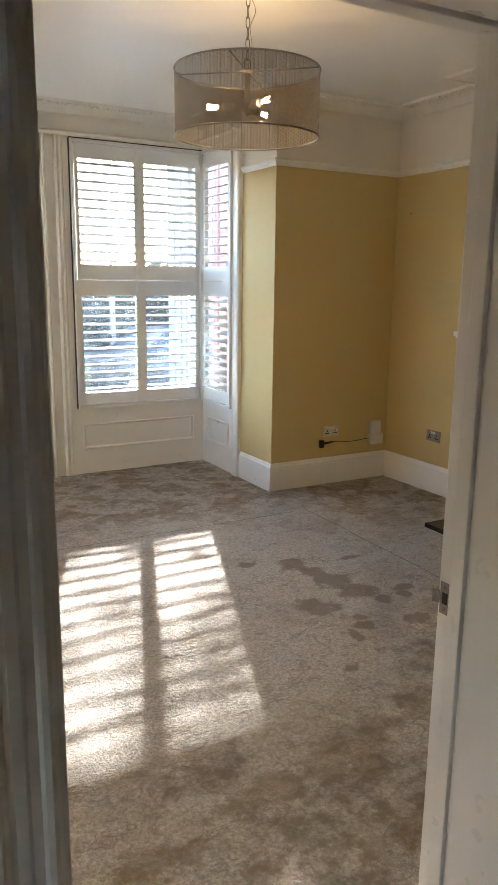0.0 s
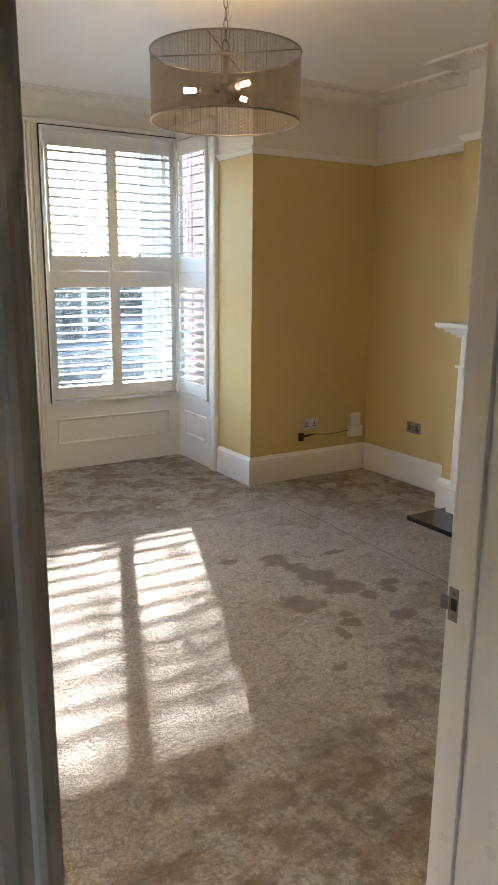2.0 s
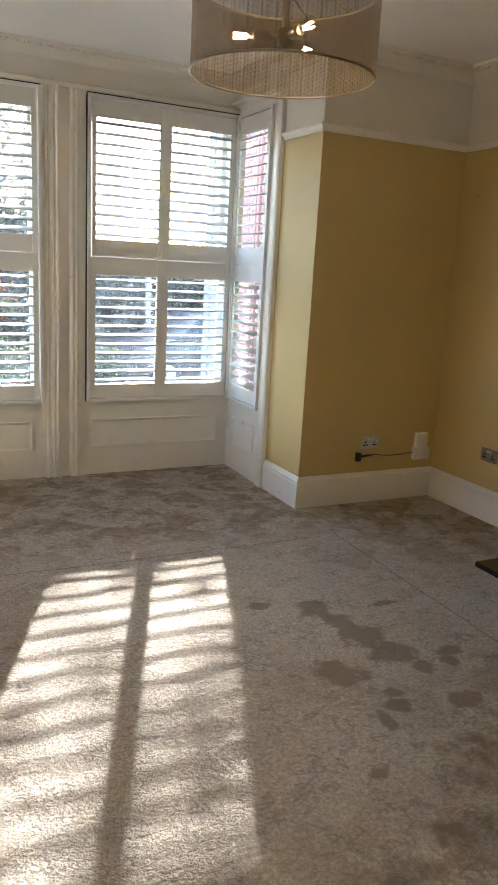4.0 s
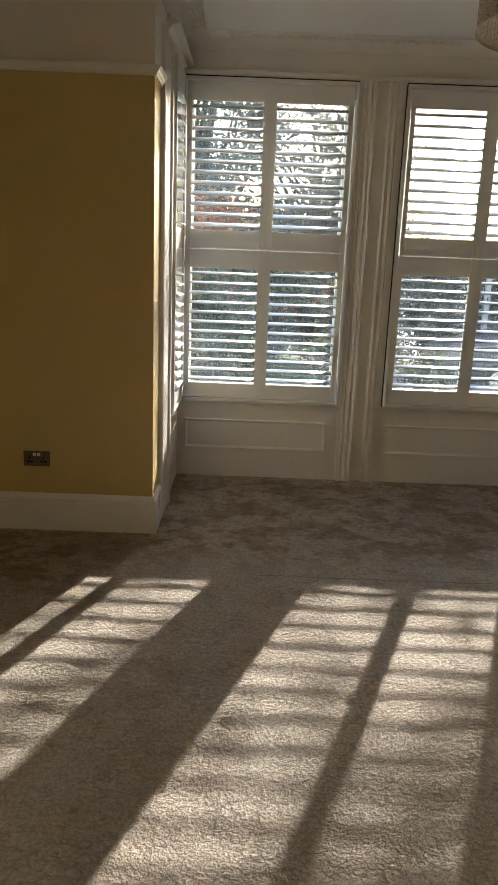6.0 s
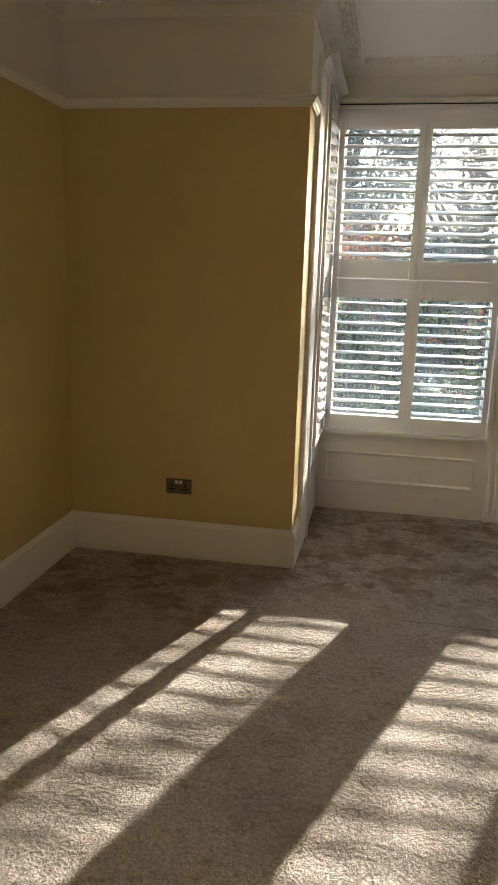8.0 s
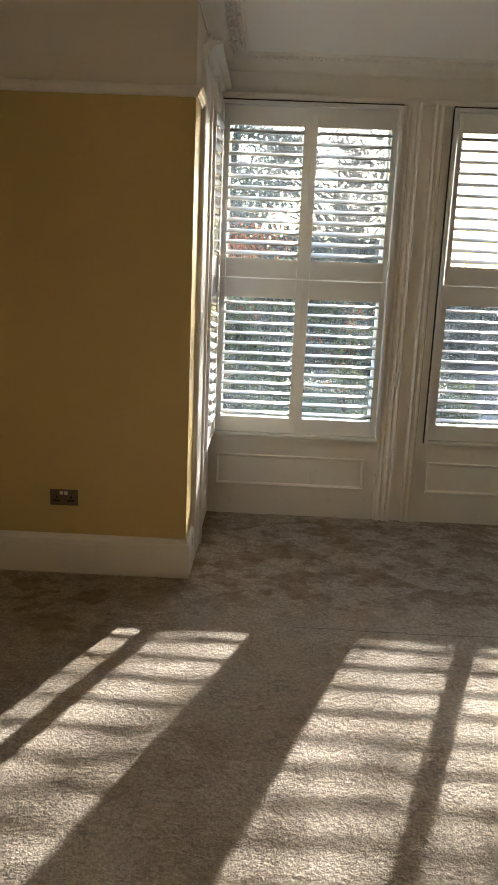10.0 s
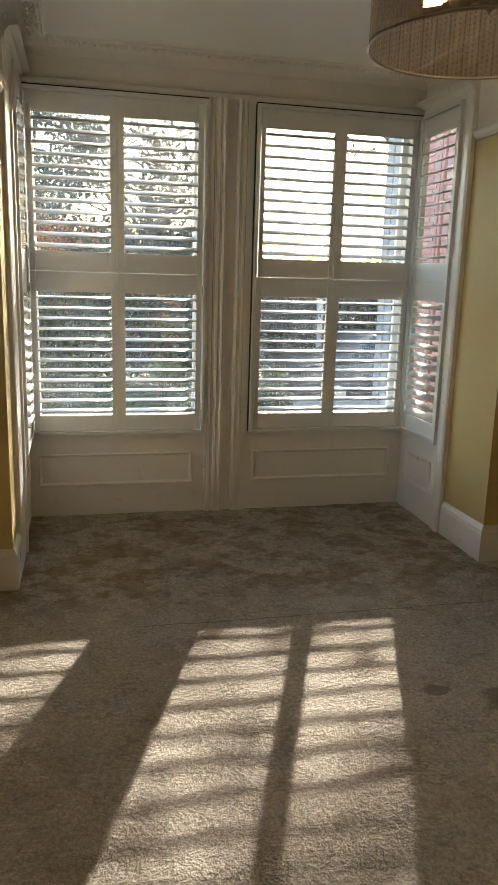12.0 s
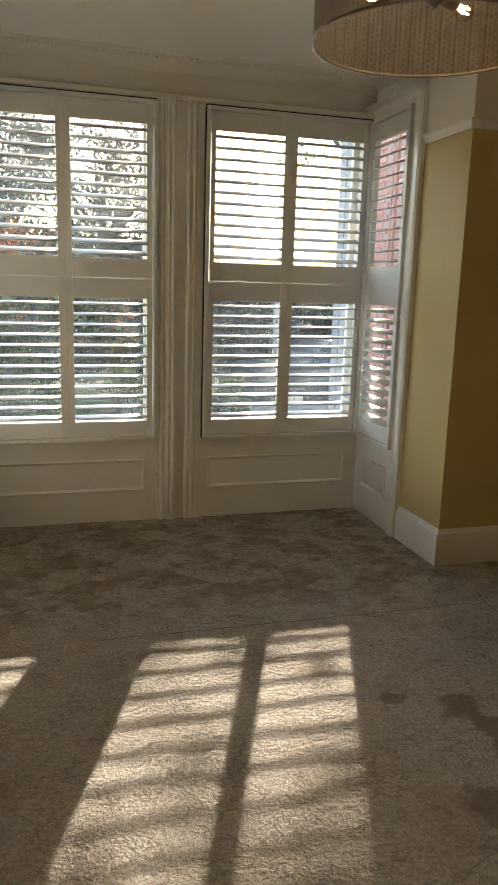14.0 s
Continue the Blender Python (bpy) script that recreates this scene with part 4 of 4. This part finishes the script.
def ground_material():
    m, nt, bs = nodes_of("garden ground")
    sep = nt.nodes.new("ShaderNodeSeparateXYZ")
    nt.links.new(position(nt), sep.inputs[0])
    wob = noise_of(nt, 0.8, 4, 0.6, "World", None, 0.3, 0.7)
    drive = calc(nt, "GREATER_THAN", calc(nt, "ADD", sep.outputs[0], calc(nt, "MULTIPLY", wob, 0.6)), 1.5)
    grass = ramp_mix(nt, noise_of(nt, 30, 4, 0.7, "World"), (0.035, 0.06, 0.015), (0.10, 0.14, 0.04))
    gravel = ramp_mix(nt, noise_of(nt, 45, 4, 0.8, "World"), (0.22, 0.20, 0.17), (0.48, 0.45, 0.40))
    # unseen ground near the house, paled to bounce light up to the ceiling
    bounce_zone = calc(nt, "LESS_THAN", sep.outputs[1], 7.0)
    bounce_ground = ramp_mix(nt, noise_of(nt, 3, 4, 0.7, "World"), (0.60, 0.57, 0.53), (0.70, 0.67, 0.62))
    col = ramp_mix(nt, bounce_zone, ramp_mix(nt, drive, grass, gravel), bounce_ground)
    nt.links.new(col, bs.inputs["Base Color"])
    bs.inputs["Roughness"].default_value = 0.9
    bump_on(nt, bs, noise_of(nt, 40, 4, 0.8, "World"), 0.8, 0.03)
    return m


bm = bmesh.new()
v = [bm.verts.new(p) for p in ((-400, 1.48, GZ), (400, 1.48, GZ), (400, 900, GZ), (-400, 900, GZ))]
bm.faces.new(v)
v = [bm.verts.new(p) for p in ((-400, -400, GZ), (400, -400, GZ), (400, 1.48, GZ), (-400, 1.48, GZ))]
bm.faces.new(v)
setting("ground", bm, ground_material(), "front garden lawn and gravel drive, unseen part paled for bounce light", "ground")

bm = bmesh.new()
box(bm, -60, 90, 26, 32, GZ, GZ + 0.02)
setting("road", bm, plain("asphalt", (0.06, 0.06, 0.065), 0.85, 0, 0.3, 8), "grey asphalt street beyond the garden", "road")

# brick wing of the house seen past the bay
BRICKM = plain("red brick", (0.46, 0.20, 0.17), 0.85, 0, 0.35, 6, 0.5)
bt = BRICKM.node_tree
oi = bt.nodes.new("ShaderNodeObjectInfo")
pb = bt.nodes["Principled BSDF"]
old = pb.inputs["Base Color"].links[0].from_socket
bt.links.new(ramp_mix(bt, calc(bt, "MULTIPLY", oi.outputs["Random"], 0.55), old, (0.54, 0.31, 0.27)), pb.inputs["Base Color"])
MORTAR = plain("pink lime mortar", (0.40, 0.29, 0.26), 0.95, 0, 0.2, 40, 0.4)
STONE = plain("painted grey stone", (0.29, 0.28, 0.29), 0.8, 0, 0.2, 5, 0.3)
TERRA = plain("terracotta", (0.40, 0.20, 0.17), 0.8, 0, 0.25, 6, 0.3)
WX = 3.20
bm = bmesh.new()
box(bm, WX + 0.012, 5.2, 0.3, 6.30, GZ, 6.2)
wing = setting("wall_wing", bm, MORTAR, "red brick wing of the house beside the bay", "brick wall")
for y0, y1 in ((4.60, 4.66), (4.68, 4.72), (5.40, 5.60), (5.64, 5.78), (5.84, 6.04), (6.08, 6.30)):
    bm = bmesh.new()
    bbox(bm, WX - 0.03, WX + 0.03, y0, y1, GZ, 6.2, 0.01)
    part("pilaster", bm, STONE if y0 > 5 else TERRA, wing, "grey painted stone shaft" if y0 > 5 else "terracotta shaft")
bm = bmesh.new()
bbox(bm, 0, 0.05, -0.1035, 0.1035, -0.0325, 0.0325, 0.004, 1)
BRICK = as_mesh("brick", bm, BRICKM)
for c in range(46):
    z = -0.10 + c * 0.076
    for y in [3.95 + 0.2175 * k + (0.109 if c % 2 else 0) for k in range(8)]:
        if y + 0.105 < 4.60 or 4.72 < y - 0.105 < 5.35:
            part("brick", BRICK, None, wing, m=pose(WX + rng.uniform(-0.003, 0.003), y, z))


# ---- trees, shrubs and hedges ----
BARK = plain("grey bark", (0.085, 0.070, 0.055), 0.9, 0, 0.5, 12, 0.6)


def leaf_material(name, a, b):
    m, nt, bs = nodes_of(name)
    geo = nt.nodes.new("ShaderNodeNewGeometry")
    nt.links.new(ramp_mix(nt, geo.outputs["Random Per Island"], a, b), bs.inputs["Base Color"])
    bs.inputs["Roughness"].default_value = 0.7
    bs.inputs["Specular IOR Level"].default_value = 0.2
    tl = nt.nodes.new("ShaderNodeBsdfTranslucent")
    nt.links.new(ramp_mix(nt, geo.outputs["Random Per Island"], a, b), tl.inputs[0])
    mix = nt.nodes.new("ShaderNodeMixShader")
    mix.inputs[0].default_value = 0.3
    nt.links.new(bs.outputs[0], mix.inputs[1])
    nt.links.new(tl.outputs[0], mix.inputs[2])
    nt.links.new(mix.outputs[0], nt.nodes["Material Output"].inputs[0])
    return m


EVERGREEN = leaf_material("evergreen leaves", (0.035, 0.05, 0.045), (0.11, 0.14, 0.13))
HEDGE = leaf_material("hedge leaves", (0.028, 0.033, 0.026), (0.085, 0.09, 0.07))
AUTUMN = leaf_material("russet leaves", (0.22, 0.06, 0.02), (0.42, 0.13, 0.04))
OLIVE = leaf_material("olive shrub leaves", (0.045, 0.055, 0.02), (0.13, 0.14, 0.06))


def bare_tree(name, base, height, seed, label, spread=0.55, levels=5, trunk=0.16, lean=(0, 0, 0), first=0.35, first_kids=6):
    r = random.Random(seed)
    th = thing(name, label, "tree", pose(*base))
    tb, cb = bmesh.new(), bmesh.new()

    def grow(bm, p, d, length, rad, lvl):
        n = 4 if lvl < 2 else 3
        pts, rads = [p.copy()], [rad]
        q, dd = p.copy(), d.copy()
        for k in range(n):
            dd = (dd + Vector((r.uniform(-1, 1), r.uniform(-1, 1), r.uniform(-0.5, 0.8))) * 0.16).normalized()
            q = q + dd * length / n
            pts.append(q.copy())
            rads.append(max(rad * (1 - 0.45 * (k + 1) / n), 0.0105))
        tube(bm, pts, rads, 7 if lvl < 2 else (4 if lvl < 4 else 3), False)
        if lvl >= levels:
            return
        kids = r.choice((3, 4)) if lvl else first_kids
        for k in range(kids):
            s = r.uniform(first if lvl == 0 else 0.3, 1.0)
            i = min(int(s * n), n - 1)
            o = pts[i].lerp(pts[i + 1], s * n - i)
            side = Vector((r.uniform(-1, 1), r.uniform(-1, 1), r.uniform(-0.2, 0.6))).normalized()
            nd = (dd * (1 - spread) + side * spread * 1.3 + Vector((0, 0, 0.10))).normalized()
            grow(cb, o, nd, length * r.uniform(0.52, 0.78), rads[i] * r.uniform(0.45, 0.65), lvl + 1)

    grow(tb, Vector((0, 0, 0)), (Vector((0, 0, 1)) + Vector(lean)).normalized(), height * 0.42, trunk, 0)
    part("trunk", tb, BARK, th)
    part("crown", cb, BARK, th, "bare twiggy branches")
    return th


def leafy(name, base, size, count, leaf, mat, seed, label, category="shrub", trunk=True, clumps=26, low=0.12, limb=0.03, tight=1.0, reach=0.0, fork=0.0):
    """Leaves gathered in clumps round short limbs, outline uneven, gaps between the clumps."""
    r = random.Random(seed)
    th = thing(name, label, category, pose(*base))
    tb = bmesh.new()
    sx, sy, sz = size
    heads = []
    if fork:
        tube(tb, [(0, 0, 0), (0.1, 0, sz * fork * 0.5), (0, 0, sz * fork), (reach * 0.5, 0, sz * fork * 1.2)], [0.012 * sz, 0.011 * sz, 0.009 * sz, 0.004 * sz], 9, False)
    for k in range(clumps):
        a, u = r.uniform(0, 2 * math.pi), r.random() ** 0.5
        h = r.uniform(low, 1.0)
        w = math.sin(min(1.0, h * 1.15) * math.pi * 0.85) * 0.85 + 0.25
        heads.append(Vector((reach + sx * u * w * math.cos(a), sy * u * w * math.sin(a), sz * h)))
        root = Vector((0, 0, sz * fork))
        tube(tb, [root, root.lerp(heads[-1], 0.5) + Vector((0, 0, sz * 0.05)), heads[-1]], [limb * sz / 2, limb * sz / 4, 0.004], 5, False)
    part("limbs", tb, BARK, th)
    verts, faces = [], []
    for k in range(count):
        c = heads[k % clumps]
        cr = 0.30 * tight * min(sx, sz) * (0.6 + 0.8 * ((k % clumps) * 0.618 % 1))
        p = c + Vector((r.gauss(0, 0.5), r.gauss(0, 0.5), r.gauss(0, 0.4))) * cr
        e1 = Vector((r.uniform(-1, 1), r.uniform(-1, 1), r.uniform(-1, 1))).normalized()
        e2 = e1.cross(Vector((r.uniform(-1, 1), r.uniform(-1, 1), r.uniform(-1, 1)))).normalized()
        s = leaf * r.uniform(0.6, 1.3)
        n0 = len(verts)
        verts += [p - e1 * s, p + e2 * s * 0.42, p + e1 * s, p - e2 * s * 0.42]
        faces.append((n0, n0 + 1, n0 + 2, n0 + 3))
    me = bpy.data.meshes.new("crown")
    me.from_pydata([tuple(v) for v in verts], [], faces)
    me.materials.append(mat)
    part("crown", me, None, th)
    return th


leafy("evergreen_tree", (-2.5, 14.5, GZ), (2.1, 1.8, 8.0), 60000, 0.055, EVERGREEN, 3, "tall dark evergreen tree with glinting leaves in the garden", "tree", True, 90)
bare_tree("bare_tree", (0.75, 12.6, GZ), 7.6, 12, "bare spreading tree with dense twigs in the garden", 0.66, 5, 0.13, (0.05, 0, 0), 0.40, 13)
bare_tree("bare_tree", (8.4, 16.5, GZ), 17.0, 5, "tall bare tree beside the drive", 0.62, 5, 0.17, (-0.12, 0, 0), 0.78, 10)
leafy("garden_tree", (6.3, 9.0, GZ), (1.7, 1.1, 6.2), 1200, 0.052, OLIVE, 19, "thin-leaved garden tree with a high crown beside the wing", "tree", True, 64, 0.68, 0.004, 0.19, -1.7, 0.62)
leafy("russet_shrub", (-1.6, 9.2, GZ), (1.5, 0.7, 3.1), 3000, 0.045, AUTUMN, 6, "shrub with russet orange autumn leaves", "shrub", True, 22)
leafy("russet_shrub", (0.45, 8.9, GZ), (0.6, 0.4, 1.9), 420, 0.045, AUTUMN, 9, "small shrub with orange autumn leaves", "shrub", True, 12)
leafy("olive_shrub", (-1.5, 8.4, GZ), (1.9, 0.7, 2.3), 3600, 0.07, OLIVE, 16, "olive green garden shrub before the hedge", "shrub", True, 30)
leafy("olive_shrub", (0.5, 6.6, GZ), (0.7, 0.5, 0.95), 1500, 0.05, OLIVE, 26, "low olive green garden shrub", "shrub", True, 14)
leafy("olive_shrub", (1.7, 7.4, GZ), (0.6, 0.4, 0.8), 1200, 0.05, OLIVE, 36, "low olive green garden shrub", "shrub", True, 12)
for k, (hx, hy, hw, hh) in enumerate(((-4.2, 11.2, 1.6, 3.4), (-1.6, 11.4, 1.6, 3.3), (1.0, 11.6, 1.6, 2.9), (-0.3, 12.3, 1.6, 2.9), (3.5, 12.0, 1.6, 2.25), (6.0, 12.4, 1.6, 2.2), (8.4, 12.8, 1.6, 2.2))):
    leafy("hedge", (hx, hy, GZ), (hw, 0.7, hh), 15000, 0.07, HEDGE, 40 + k, "dark green clipped garden hedge", "hedge", True, 60)
for k in range(9):
    leafy("far_tree", (-20 + k * 13 + (k % 3) * 2, 78 + (k % 2) * 9, GZ), (6.5, 4, 3.4 + (k * 7 % 3) * 0.5), 900, 0.8, HEDGE, 70 + k, "distant tree beyond the street", "tree", True, 22)


# ---- parked car on the drive ----
def car(m, body_mat, label):
    th = thing("car", label, "car", m)
    GL = plain("dark car glass", (0.02, 0.025, 0.03), 0.05)
    side = [(-2.1, 0.35), (-2.15, 0.62), (-2.0, 0.86), (-1.75, 0.93), (-1.1, 0.98), (-0.45, 1.42), (0.75, 1.46), (1.55, 1.02), (2.05, 0.93), (2.15, 0.60), (2.1, 0.35)]
    bm = bmesh.new()
    rows = []
    for w, k in ((-0.86, 1.0), (-0.80, 1.0), (0.80, 1.0), (0.86, 1.0)):
        rows.append([bm.verts.new((x, w * (1.0 if z < 1.0 else 0.82), z * (1 if abs(w) < 0.85 else 0.985))) for x, z in side])
    for a, b in zip(rows, rows[1:]):
        for i in range(len(side)):
            bm.faces.new((a[i], a[(i + 1) % len(side)], b[(i + 1) % len(side)], b[i]))
    bm.faces.new(rows[0])
    bm.faces.new(rows[-1][::-1])
    part("body", bm, body_mat, th)
    for sgn in (-1, 1):
        bm = bmesh.new()
        pr = [(-1.0, 1.0), (-0.45, 1.37), (0.70, 1.40), (1.30, 1.04)]
        a = [bm.verts.new((x, sgn * (0.875 if z < 1.1 else 0.722), z)) for x, z in pr]
        b = [bm.verts.new((x, sgn * (0.855 if z < 1.1 else 0.702), z)) for x, z in pr]
        for i in range(4):
            bm.faces.new((a[i], a[(i + 1) % 4], b[(i + 1) % 4], b[i]))
        bm.faces.new(a)
        bm.faces.new(b[::-1])
        part("side_window", bm, GL, th)
        for wx in (-1.3, 1.3):
            bm = bmesh.new()
            tube(bm, [(wx, sgn * 0.70, 0.32), (wx, sgn * 0.72, 0.32), (wx, sgn * 0.87, 0.32), (wx, sgn * 0.89, 0.32)], [0.28, 0.32, 0.32, 0.28], 20)
            wh = part("wheel", bm, BLACK, th)
            bm = bmesh.new()
            tube(bm, [(wx, sgn * 0.885, 0.32), (wx, sgn * 0.897, 0.32)], [0.20, 0.18], 16)
            part("rim", bm, CHROME, wh)
    return th


car(pose(4.9, 10.4, GZ - 0.25, 0, 0, 8), plain("dark blue car paint", (0.02, 0.022, 0.028), 0.4, 0, 0.1, 3), "dark parked car on the gravel drive")

post = thing("gate_post", "slim grey painted gate post before the hedge", "gate post", pose(3.86, 11.0, GZ))
bm = bmesh.new()
bbox(bm, -0.05, 0.05, -0.05, 0.05, 0, 2.02, 0.008)
part("shaft", bm, STONE, post)
bm = bmesh.new()
bbox(bm, -0.07, 0.07, -0.07, 0.07, 2.02, 2.06, 0.012)
part("cap", bm, STONE, post)

# low iron edging by the drive
fence = thing("iron_railing", "low black scrolled iron railing by the drive", "railing")
for z in (GZ + 0.30, GZ + 0.02):
    bm = bmesh.new()
    tube(bm, [(0.6, 4.6, z), (3.6, 4.9, z)], 0.008, 6)
    part("rail", bm, IRON, fence)
for k in range(15):
    x, y = 0.7 + k * 0.2, 4.61 + k * 0.02
    bm = bmesh.new()
    pts = [(x + 0.085 * math.cos(a), y, GZ + 0.16 + 0.14 * math.sin(a)) for a in [2 * math.pi * q / 14 for q in range(15)]]
    tube(bm, pts, 0.006, 5, False)
    part("scroll", bm, IRON, fence)
for x in (0.6, 2.1, 3.6):
    bm = bmesh.new()
    tube(bm, [(x, 4.6 + (x - 0.6) * 0.1, GZ), (x, 4.6 + (x - 0.6) * 0.1, GZ + 0.38)], 0.012, 8)
    part("post", bm, IRON, fence)
